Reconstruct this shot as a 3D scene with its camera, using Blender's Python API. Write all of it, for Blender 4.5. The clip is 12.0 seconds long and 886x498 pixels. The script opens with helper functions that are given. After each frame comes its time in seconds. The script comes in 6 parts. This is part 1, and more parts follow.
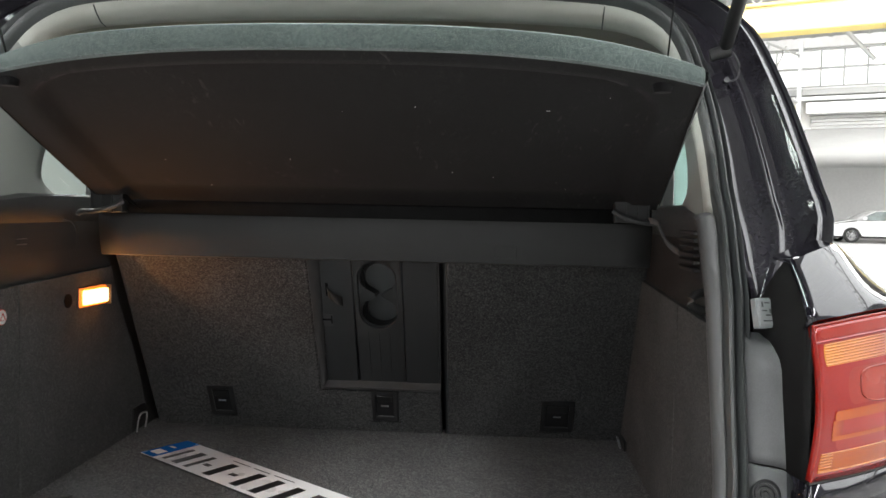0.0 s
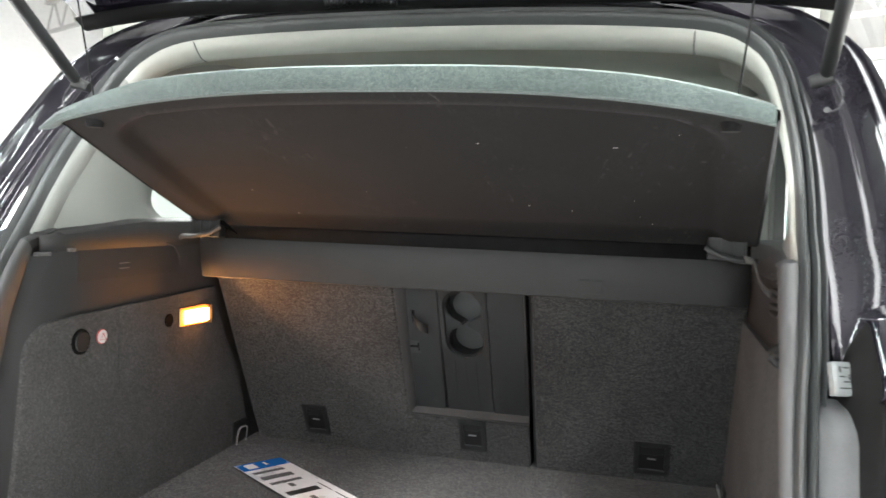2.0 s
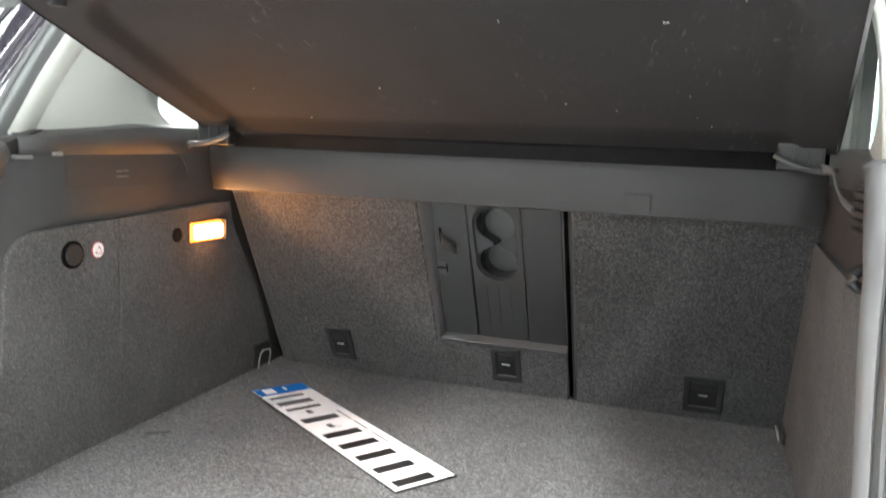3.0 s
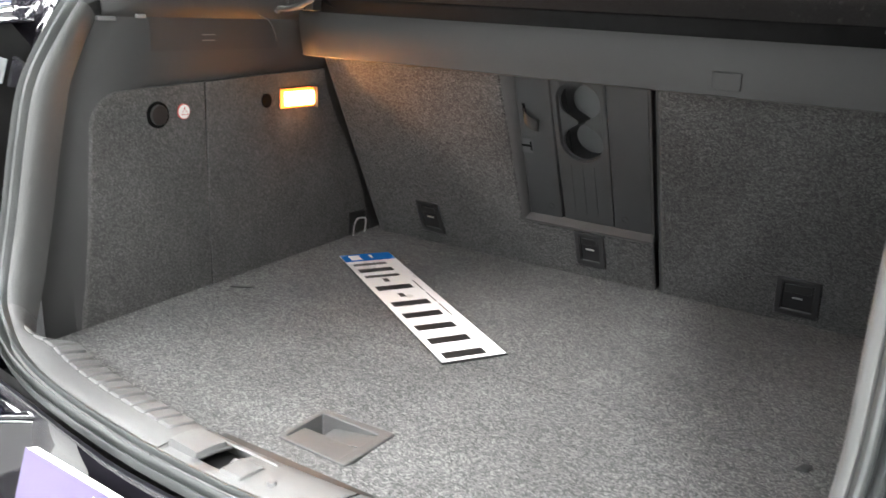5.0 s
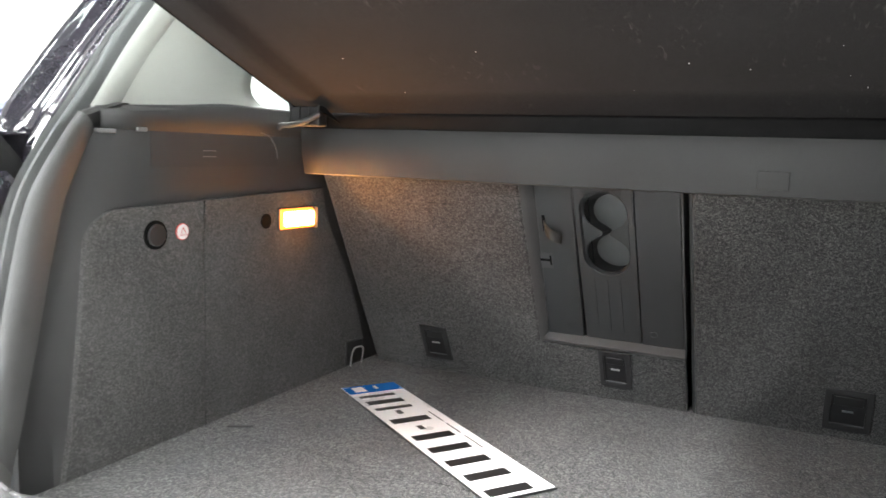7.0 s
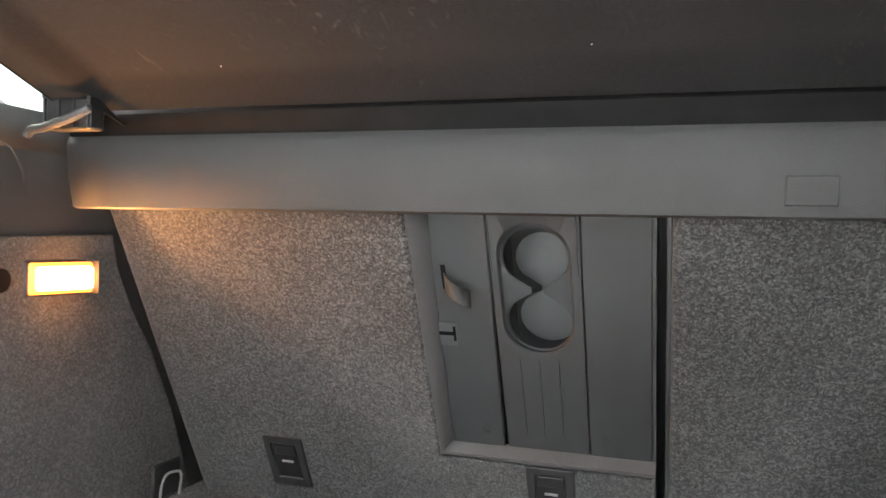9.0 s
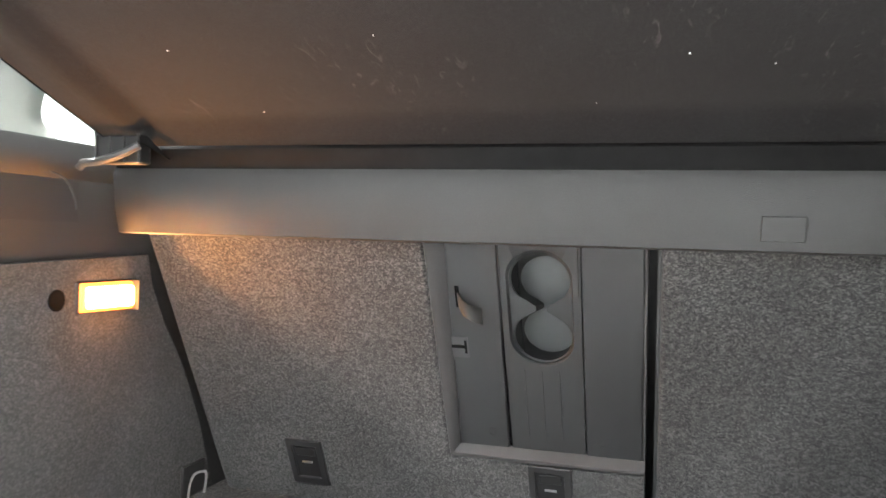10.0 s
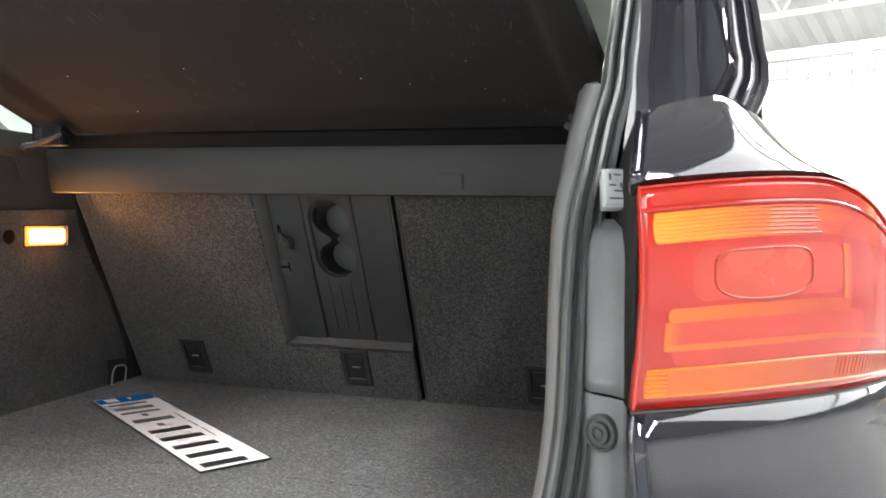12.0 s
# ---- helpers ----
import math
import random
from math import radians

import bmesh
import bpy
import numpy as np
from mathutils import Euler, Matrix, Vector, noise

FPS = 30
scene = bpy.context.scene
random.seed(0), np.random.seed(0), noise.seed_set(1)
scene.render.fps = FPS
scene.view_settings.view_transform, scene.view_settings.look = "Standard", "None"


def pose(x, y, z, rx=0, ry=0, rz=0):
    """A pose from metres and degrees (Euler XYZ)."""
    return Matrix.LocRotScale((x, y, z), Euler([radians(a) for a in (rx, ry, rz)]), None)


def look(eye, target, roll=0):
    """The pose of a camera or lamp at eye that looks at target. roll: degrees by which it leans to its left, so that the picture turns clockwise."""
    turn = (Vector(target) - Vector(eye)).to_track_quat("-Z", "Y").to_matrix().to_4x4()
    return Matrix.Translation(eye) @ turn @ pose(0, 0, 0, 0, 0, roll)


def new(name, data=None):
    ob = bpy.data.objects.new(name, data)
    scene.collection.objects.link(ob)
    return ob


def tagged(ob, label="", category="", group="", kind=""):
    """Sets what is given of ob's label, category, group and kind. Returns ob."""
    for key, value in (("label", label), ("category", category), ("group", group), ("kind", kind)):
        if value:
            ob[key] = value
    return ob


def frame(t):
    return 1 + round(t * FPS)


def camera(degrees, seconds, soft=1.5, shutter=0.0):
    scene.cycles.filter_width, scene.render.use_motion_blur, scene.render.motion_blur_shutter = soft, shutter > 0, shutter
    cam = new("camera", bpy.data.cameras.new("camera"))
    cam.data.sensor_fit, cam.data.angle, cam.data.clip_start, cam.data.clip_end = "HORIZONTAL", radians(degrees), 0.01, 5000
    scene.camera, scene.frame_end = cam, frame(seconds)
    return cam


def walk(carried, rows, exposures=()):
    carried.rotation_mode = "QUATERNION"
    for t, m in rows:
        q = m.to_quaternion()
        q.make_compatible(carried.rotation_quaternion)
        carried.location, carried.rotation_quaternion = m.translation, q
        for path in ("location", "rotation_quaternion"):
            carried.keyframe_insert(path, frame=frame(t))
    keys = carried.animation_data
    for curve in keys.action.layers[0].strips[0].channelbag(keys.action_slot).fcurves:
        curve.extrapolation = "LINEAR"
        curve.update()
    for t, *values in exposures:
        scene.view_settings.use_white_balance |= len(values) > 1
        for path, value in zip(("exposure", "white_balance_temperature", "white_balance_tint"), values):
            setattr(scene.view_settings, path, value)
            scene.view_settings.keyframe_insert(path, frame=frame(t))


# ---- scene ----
cam = camera(59.0, 12.0, shutter=0.4)
PATH = [
    (0, (0.253, -1.655, 1.198), (0.128, 0.339, 1.095), 1.2),
    (0.5, (0.265, -1.665, 1.21), (0.105, 0.326, 1.107), 0.9),
    (1, (0.294, -1.676, 1.224), (0.088, 0.311, 1.129), 1.4),
    (1.5, (0.333, -1.653, 1.241), (0.027, 0.321, 1.146), 1.7),
    (2, (0.357, -1.612, 1.241), (-0.128, 0.326, 1.149), 2.0),
    (2.5, (0.355, -1.535, 1.217), (-0.236, 0.373, 1.122), 2.0),
    (3, (0.374, -1.454, 1.203), (-0.247, 0.427, 0.927), 2.2),
    (3.2, (0.383, -1.439, 1.199), (-0.233, 0.433, 0.863), 2.2),
    (4.8, (0.514, -1.38, 1.196), (-0.415, 0.29, 0.605), 3.3),
    (5, (0.504, -1.371, 1.202), (-0.45, 0.282, 0.606), 3.1),
    (5.5, (0.456, -1.38, 1.212), (-0.571, 0.275, 0.757), 2.9),
    (6, (0.415, -1.413, 1.201), (-0.68, 0.232, 0.888), 2.3),
    (6.5, (0.383, -1.397, 1.19), (-0.568, 0.342, 0.925), 2.0),
    (7, (0.35, -1.348, 1.145), (-0.528, 0.432, 0.897), 1.9),
    (7.5, (0.304, -1.253, 1.122), (-0.473, 0.585, 0.993), 1.6),
    (7.7, (0.268, -1.213, 1.12), (-0.463, 0.646, 1.022), 1.6),
    (9.3, (0.175, -0.912, 1.065), (-0.427, 0.996, 1.051), 1.6),
    (9.5, (0.164, -0.926, 1.083), (-0.421, 0.986, 1.061), 1.6),
    (10, (0.178, -1.036, 1.101), (-0.388, 0.882, 1.077), 1.7),
    (10.5, (0.226, -1.193, 1.1), (-0.313, 0.732, 1.099), 1.7),
    (11, (0.365, -1.333, 1.055), (-0.166, 0.594, 1.102), 1.8),
    (11.5, (0.529, -1.408, 1.08), (-0.008, 0.517, 1.012), 0.9),
    (12, (0.6, -1.416, 1.06), (0.065, 0.51, 0.985), 1.0),
]
EXPOSURES = [(0.0, -1.25), (0.3, -0.70), (0.6, -0.35), (1.0, -0.2), (2.0, -0.08), (2.5, 0.16), (3.0, 0.5), (5.0, 0.28), (6.0, 0.16), (6.5, 0.16), (7.0, 0.42), (7.5, 0.88), (9.5, 1.08), (10.0, 1.24), (10.5, 1.42), (11.0, 1.2), (11.5, 0.55), (12.0, -0.3)]
walk(cam, [(t, look(eye, target, roll)) for t, eye, target, roll in PATH], EXPOSURES)


# ---- world and light ----
world = bpy.data.worlds.new("hall_sky")
scene.world = world
world.use_nodes = True
wn = world.node_tree.nodes
sky = wn.new("ShaderNodeTexSky")
sky.sky_type, sky.sun_disc = "NISHITA", False
sky.sun_elevation, sky.sun_rotation = radians(48), radians(160)
world.node_tree.links.new(sky.outputs[0], wn["Background"].inputs[0])
wn["Background"].inputs[1].default_value = 0.12


def area(name, place, target, sx, sy, watts, colour=(1, 1, 1)):
    lamp = bpy.data.lights.new(name, "AREA")
    lamp.shape, lamp.size, lamp.size_y, lamp.energy, lamp.color = "RECTANGLE", sx, sy, watts, colour
    ob = new(name, lamp)
    ob.matrix_world = look(place, target)
    return ob


GROUND = 0.10
# unseen lamps added for daylight from behind, from the roof and from the sides
area("rear_fill", (-4.5, -13.0, 4.2), (0.5, 0, 1.0), 14, 5.5, 470, (0.97, 0.99, 1.0))
for x, watts in ((-5.4, 2700), (-0.6, 2400), (4.0, 2800)):
    area("roof_fill_strip", (x, -6.8, 7.2), (x, -6.7999, 0), 0.8, 8.6, watts, (0.97, 0.985, 1.0))
# extra unseen strip, added to brighten header trim and sill
area("roof_fill_strip", (-1.4, -0.2, 7.2), (-1.4, -0.199, 0), 1.0, 4.2, 1080, (0.97, 0.985, 1.0))
area("roof_daylight", (7.9, 1.0, 7.2), (7.9, 1.001, 0), 7.2, 7.2, 2300, (0.97, 0.99, 1.0))
area("roof_daylight", (6, 8.0, 7.2), (6, 8.001, 0), 12, 6, 8500)
area("annex_daylight", (16.5, 25.5, 3.5), (16.5, 25.501, 0), 10, 10, 4200)
# two more unseen strips added over the hall's left side
for x in (-10.0, -6.2):
    area("roof_fill_strip", (x, 5.0, 7.2), (x, 5.001, 0), 0.8, 10, 3600)


# ---- materials ----
def node_material(name):
    m = bpy.data.materials.new(name)
    m.use_nodes = True
    nt = m.node_tree
    return m, nt, nt.nodes, nt.links, nt.nodes["Principled BSDF"]


def plain(name, colour, rough=0.5, metal=0.0, coat=0.0, vary=0.12, scale=6.0, grain=0.0, grain_scale=400.0, bump=0.0, spec=0.5):
    """Base colour with two scales of variation, rough in patches, fine bump."""
    m, nt, N, L, b = node_material(name)
    tc = N.new("ShaderNodeTexCoord")
    big = N.new("ShaderNodeTexNoise")
    big.inputs["Scale"].default_value, big.inputs["Detail"].default_value = scale, 6
    fine = N.new("ShaderNodeTexNoise")
    fine.inputs["Scale"].default_value, fine.inputs["Detail"].default_value = grain_scale, 3
    L.new(tc.outputs["Object"], big.inputs["Vector"])
    L.new(tc.outputs["Object"], fine.inputs["Vector"])
    r1 = N.new("ShaderNodeMapRange")
    r1.inputs["From Min"].default_value, r1.inputs["From Max"].default_value = 0.3, 0.7
    r1.inputs["To Min"].default_value, r1.inputs["To Max"].default_value = 1 - vary, 1 + vary
    r2 = N.new("ShaderNodeMapRange")
    r2.inputs["From Min"].default_value, r2.inputs["From Max"].default_value = 0.3, 0.7
    r2.inputs["To Min"].default_value, r2.inputs["To Max"].default_value = 1 - grain, 1 + grain
    L.new(big.outputs["Fac"], r1.inputs["Value"])
    L.new(fine.outputs["Fac"], r2.inputs["Value"])
    mul = N.new("ShaderNodeMath")
    mul.operation = "MULTIPLY"
    L.new(r1.outputs[0], mul.inputs[0])
    L.new(r2.outputs[0], mul.inputs[1])
    vm = N.new("ShaderNodeVectorMath")
    vm.operation = "SCALE"
    vm.inputs[0].default_value = colour
    L.new(mul.outputs[0], vm.inputs["Scale"])
    L.new(vm.outputs["Vector"], b.inputs["Base Color"])
    rr = N.new("ShaderNodeMapRange")
    rr.inputs["From Min"].default_value, rr.inputs["From Max"].default_value = 0.3, 0.7
    rr.inputs["To Min"].default_value, rr.inputs["To Max"].default_value = max(rough - 0.07, 0.02), min(rough + 0.07, 1)
    L.new(big.outputs["Fac"], rr.inputs["Value"])
    L.new(rr.outputs[0], b.inputs["Roughness"])
    b.inputs["Metallic"].default_value = metal
    b.inputs["Coat Weight"].default_value = coat
    b.inputs["Coat Roughness"].default_value = 0.04
    b.inputs["Specular IOR Level"].default_value = spec
    if bump:
        bp = N.new("ShaderNodeBump")
        bp.inputs["Strength"].default_value, bp.inputs["Distance"].default_value = bump, 0.002
        L.new(fine.outputs["Fac"], bp.inputs["Height"])
        L.new(bp.outputs[0], b.inputs["Normal"])
    return m


def carpet(name, dark, light, sheen=0.25, scale=330.0, bump=0.8, clump=0.35, scuff=0.0):
    """Needle felt: dark fibres and pale flecks tuft by tuft, soft patches of wear, fuzzy relief."""
    m, nt, N, L, b = node_material(name)
    tc = N.new("ShaderNodeTexCoord")
    wob = N.new("ShaderNodeTexNoise")
    wob.inputs["Scale"].default_value, wob.inputs["Detail"].default_value = scale * 0.9, 2
    push = N.new("ShaderNodeVectorMath")
    push.operation = "MULTIPLY_ADD"
    push.inputs[1].default_value = (2.2 / scale,) * 3
    L.new(tc.outputs["Object"], wob.inputs["Vector"])
    L.new(wob.outputs["Color"], push.inputs[0])
    L.new(tc.outputs["Object"], push.inputs[2])
    vo = N.new("ShaderNodeTexVoronoi")
    vo.inputs["Scale"].default_value = scale
    L.new(push.outputs["Vector"], vo.inputs["Vector"])
    cell = N.new("ShaderNodeSeparateColor")
    L.new(vo.outputs["Color"], cell.inputs[0])
    fl = N.new("ShaderNodeTexNoise")
    fl.inputs["Scale"].default_value, fl.inputs["Detail"].default_value, fl.inputs["Roughness"].default_value = scale * 1.7, 4, 0.75
    pt = N.new("ShaderNodeTexNoise")
    pt.inputs["Scale"].default_value, pt.inputs["Detail"].default_value = 9, 5
    for n in (fl, pt):
        L.new(tc.outputs["Object"], n.inputs["Vector"])
    add = N.new("ShaderNodeMath")
    add.operation = "MULTIPLY_ADD"
    add.inputs[1].default_value = 0.45
    half = N.new("ShaderNodeMath")
    half.operation = "MULTIPLY"
    half.inputs[1].default_value = 0.55
    L.new(fl.outputs["Fac"], half.inputs[0])
    L.new(cell.outputs[0], add.inputs[0])
    L.new(half.outputs[0], add.inputs[2])
    ramp = N.new("ShaderNodeValToRGB")
    e = ramp.color_ramp.elements
    e[0].position, e[0].color = 0.30, (*dark, 1)
    e[1].position, e[1].color = 0.74, (*light, 1)
    for at, k in ((0.48, 0.18), (0.60, 0.46)):
        mid = ramp.color_ramp.elements.new(at)
        mid.color = (*[d + (l - d) * k for d, l in zip(dark, light)], 1)
    L.new(add.outputs[0], ramp.inputs["Fac"])
    r1 = N.new("ShaderNodeMapRange")
    r1.inputs["From Min"].default_value, r1.inputs["From Max"].default_value = 0.3, 0.7
    r1.inputs["To Min"].default_value, r1.inputs["To Max"].default_value = 0.85, 1.16
    L.new(pt.outputs["Fac"], r1.inputs["Value"])
    cl = N.new("ShaderNodeTexNoise")
    cl.inputs["Scale"].default_value, cl.inputs["Detail"].default_value, cl.inputs["Roughness"].default_value = scale * 0.38, 3, 0.7
    L.new(tc.outputs["Object"], cl.inputs["Vector"])
    r2 = N.new("ShaderNodeMapRange")
    r2.inputs["From Min"].default_value, r2.inputs["From Max"].default_value = 0.32, 0.68
    r2.inputs["To Min"].default_value, r2.inputs["To Max"].default_value = 1 - clump, 1 + clump
    L.new(cl.outputs["Fac"], r2.inputs["Value"])
    mm = N.new("ShaderNodeMath")
    mm.operation = "MULTIPLY"
    L.new(r1.outputs[0], mm.inputs[0])
    L.new(r2.outputs[0], mm.inputs[1])
    vm = N.new("ShaderNodeVectorMath")
    vm.operation = "SCALE"
    L.new(ramp.outputs["Color"], vm.inputs[0])
    L.new(mm.outputs[0], vm.inputs["Scale"])
    L.new(vm.outputs["Vector"], b.inputs["Base Color"])
    if scuff:
        # pale scuff marks: stretched, broken streaks in a few patches
        mp = N.new("ShaderNodeMapping")
        mp.inputs["Scale"].default_value, mp.inputs["Rotation"].default_value = (70, 18, 30), (0, 0, 0.6)
        L.new(tc.outputs["Object"], mp.inputs["Vector"])
        st, area_n = N.new("ShaderNodeTexNoise"), N.new("ShaderNodeTexNoise")
        st.inputs["Scale"].default_value, st.inputs["Detail"].default_value, st.inputs["Distortion"].default_value = 1.6, 5, 1.5
        area_n.inputs["Scale"].default_value = 5
        L.new(mp.outputs[0], st.inputs["Vector"])
        L.new(tc.outputs["Object"], area_n.inputs["Vector"])
        s1, s2, pr, mx = N.new("ShaderNodeMapRange"), N.new("ShaderNodeMapRange"), N.new("ShaderNodeMath"), N.new("ShaderNodeMix")
        s1.inputs["From Min"].default_value, s1.inputs["From Max"].default_value = 0.60, 0.78
        s2.inputs["From Min"].default_value, s2.inputs["From Max"].default_value = 0.50, 0.66
        s2.inputs["To Max"].default_value = scuff
        L.new(st.outputs["Fac"], s1.inputs["Value"])
        L.new(area_n.outputs["Fac"], s2.inputs["Value"])
        pr.operation = "MULTIPLY"
        L.new(s1.outputs[0], pr.inputs[0])
        L.new(s2.outputs[0], pr.inputs[1])
        mx.data_type = "RGBA"
        mx.inputs[7].default_value = (0.075, 0.072, 0.068, 1)
        L.new(pr.outputs[0], mx.inputs[0])
        L.new(vm.outputs["Vector"], mx.inputs[6])
        L.new(mx.outputs[2], b.inputs["Base Color"])
    b.inputs["Roughness"].default_value = 0.95
    b.inputs["Specular IOR Level"].default_value = 0.15
    b.inputs["Sheen Weight"].default_value = sheen
    b.inputs["Sheen Roughness"].default_value = 0.5
    bp = N.new("ShaderNodeBump")
    bp.inputs["Strength"].default_value, bp.inputs["Distance"].default_value = bump, 0.003
    L.new(add.outputs[0], bp.inputs["Height"])
    L.new(bp.outputs[0], b.inputs["Normal"])
    return m


def glowing(name, colour, strength):
    m, nt, N, L, b = node_material(name)
    b.inputs["Base Color"].default_value = (*colour, 1)
    b.inputs["Emission Color"].default_value = (*colour, 1)
    b.inputs["Emission Strength"].default_value = strength
    b.inputs["Roughness"].default_value = 0.3
    return m


def glassy(name, tint, rough=0.0):
    m, nt, N, L, b = node_material(name)
    b.inputs["Base Color"].default_value = (*tint, 1)
    b.inputs["Transmission Weight"].default_value = 1
    b.inputs["Roughness"].default_value = rough
    b.inputs["IOR"].default_value = 1.05
    return m


BOOT_CARPET = carpet("boot_carpet", (0.032, 0.032, 0.032), (0.178, 0.174, 0.168), sheen=0.08, scale=460, bump=1.0, clump=0.15)
# seat and side felt are one carpet; differing light is put into their colours
SEAT_FELT = carpet("seat_felt", (0.0195, 0.0195, 0.0195), (0.106, 0.104, 0.0995), sheen=0.12, scale=500, bump=0.8, clump=0.15)
SIDE_CARPET_LIT = carpet("side_carpet_lit", (0.048, 0.047, 0.046), (0.116, 0.113, 0.109), sheen=0.04, scale=500, bump=0.6, clump=0.15)
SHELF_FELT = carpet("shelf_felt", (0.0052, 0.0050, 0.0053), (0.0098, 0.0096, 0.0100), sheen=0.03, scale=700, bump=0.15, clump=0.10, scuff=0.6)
SHELF_TOP = carpet("shelf_top_felt", (0.060, 0.080, 0.075), (0.096, 0.122, 0.114), scale=480, bump=0.9, clump=0.12)
HINGE_CLOTH = plain("hinge_cloth", (0.0092, 0.0090, 0.0090), 0.95, vary=0.2, scale=30, spec=0.05)
STRIP_PLASTIC = plain("strip_plastic", (0.0180, 0.0176, 0.0172), 0.66, vary=0.15, scale=7, grain=0.15, grain_scale=900, bump=0.25)
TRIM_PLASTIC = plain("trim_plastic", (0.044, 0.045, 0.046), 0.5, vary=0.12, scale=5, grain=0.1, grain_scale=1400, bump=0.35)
TRIM_DARK = plain("trim_dark", (0.0265, 0.026, 0.0258), 0.6, vary=0.15, scale=6, grain=0.1, grain_scale=1200, bump=0.3)
MOULDING = plain("side_moulding", (0.057, 0.0575, 0.057), 0.58, vary=0.12, scale=8, grain=0.1, grain_scale=1200, bump=0.3)
POCKET = plain("pocket_plastic", (0.0225, 0.0225, 0.023), 0.65, vary=0.15, scale=6, grain=0.1, grain_scale=1200, bump=0.3)
TRAY_PLASTIC = plain("tray_plastic", (0.050, 0.050, 0.050), 0.55, vary=0.12, scale=8, grain=0.1, grain_scale=1200, bump=0.3)
SILL_PLASTIC = plain("sill_plastic", (0.083, 0.083, 0.0825), 0.55, vary=0.14, scale=8, grain=0.12, grain_scale=1200, bump=0.3)
HATCH_PLASTIC = plain("hatch_plastic", (0.0265, 0.0275, 0.028), 0.45, vary=0.12, scale=5, grain=0.08, grain_scale=1500, bump=0.25)
# trim plastic of the left ledge, its shade put into the colour
LEDGE_SHADED = plain("ledge_shaded", (0.0145, 0.0143, 0.0142), 0.62, vary=0.15, scale=6, grain=0.1, grain_scale=1200, bump=0.3)
WELL_GREY = plain("anchor_well", (0.0085, 0.0085, 0.0087), 0.6, vary=0.1, scale=20)
LEDGE_PLASTIC = plain("ledge_fabric", (0.038, 0.036, 0.0355), 0.75, vary=0.12, scale=10, grain=0.15, grain_scale=900, bump=0.3)
CUP_FLOOR = plain("cup_rubber", (0.086, 0.090, 0.090), 0.6, vary=0.1, scale=15)
RUBBER = plain("seal_rubber", (0.037, 0.0395, 0.039), 0.42, vary=0.2, scale=12, grain=0.12, grain_scale=500, bump=0.2)
ANCHOR_GREY = plain("anchor_plastic", (0.019, 0.019, 0.0195), 0.45, vary=0.15, scale=20)
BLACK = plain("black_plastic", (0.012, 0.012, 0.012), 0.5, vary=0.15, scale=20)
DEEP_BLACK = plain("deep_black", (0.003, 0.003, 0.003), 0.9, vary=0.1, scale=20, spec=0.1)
PAINT = plain("black_paint", (0.0055, 0.0050, 0.0072), 0.4, coat=1.0, vary=0.25, scale=3, grain=0.1, grain_scale=300, spec=0.0)
JAMB_PAINT = plain("jamb_paint", (0.0125, 0.0115, 0.0145), 0.4, coat=0.8, vary=0.15, scale=5, grain=0.1, grain_scale=260, spec=0.0)
JAMB_COVER = plain("jamb_cover", (0.064, 0.065, 0.066), 0.42, vary=0.2, scale=14, grain=0.12, grain_scale=700, bump=0.1)
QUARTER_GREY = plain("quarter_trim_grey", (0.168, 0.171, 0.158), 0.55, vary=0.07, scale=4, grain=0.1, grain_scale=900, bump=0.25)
CREAM = plain("cream_trim", (0.33, 0.33, 0.295), 0.55, vary=0.06, scale=4, grain=0.08, grain_scale=900, bump=0.25)
LINER = plain("headliner", (0.26, 0.265, 0.235), 0.95, vary=0.08, scale=4, grain=0.12, grain_scale=700, bump=0.4, spec=0.1)
CHROME = plain("zinc_wire", (0.36, 0.36, 0.355), 0.3, metal=0.4, vary=0.05)
STEEL = plain("dull_steel", (0.45, 0.45, 0.45), 0.4, metal=1.0, vary=0.1)
BUFFER_GREY = plain("buffer_grey", (0.16, 0.17, 0.17), 0.5, vary=0.15, scale=30)
LEATHER = plain("strap_webbing", (0.024, 0.0215, 0.019), 0.7, vary=0.15, scale=40, grain=0.2, grain_scale=900, bump=0.3)
CLIP_GREY = plain("clip_grey", (0.13, 0.13, 0.13), 0.5, vary=0.1)
LIGHT_GREY = plain("light_grey_plastic", (0.42, 0.42, 0.41), 0.5, vary=0.08)
PLATE_WHITE = plain("plate_white", (0.78, 0.78, 0.77), 0.3, coat=0.3, vary=0.03, scale=10)
PLATE_BLUE = plain("plate_blue", (0.012, 0.16, 0.55), 0.3, coat=0.3, vary=0.04)
PLATE_BLACK = plain("plate_black", (0.01, 0.01, 0.01), 0.4, vary=0.05)
LAVENDER = plain("lavender_plastic", (0.056, 0.041, 0.092), 0.4, vary=0.05, scale=5)
RED_LENS = plain("red_lens", (0.172, 0.0065, 0.0036), 0.14, coat=0.15, vary=0.10, scale=9, spec=0.25)
PINK_LENS = plain("pale_red_lens", (0.190, 0.0145, 0.0085), 0.2, coat=0.15, vary=0.14, scale=14, spec=0.25)
BRAKE_LENS = plain("brake_reflector", (0.190, 0.020, 0.010), 0.25, coat=0.15, vary=0.12, scale=20, spec=0.25)
AMBER_LENS = plain("amber_lens", (0.29, 0.080, 0.006), 0.15, coat=0.15, vary=0.12, scale=30, spec=0.25)


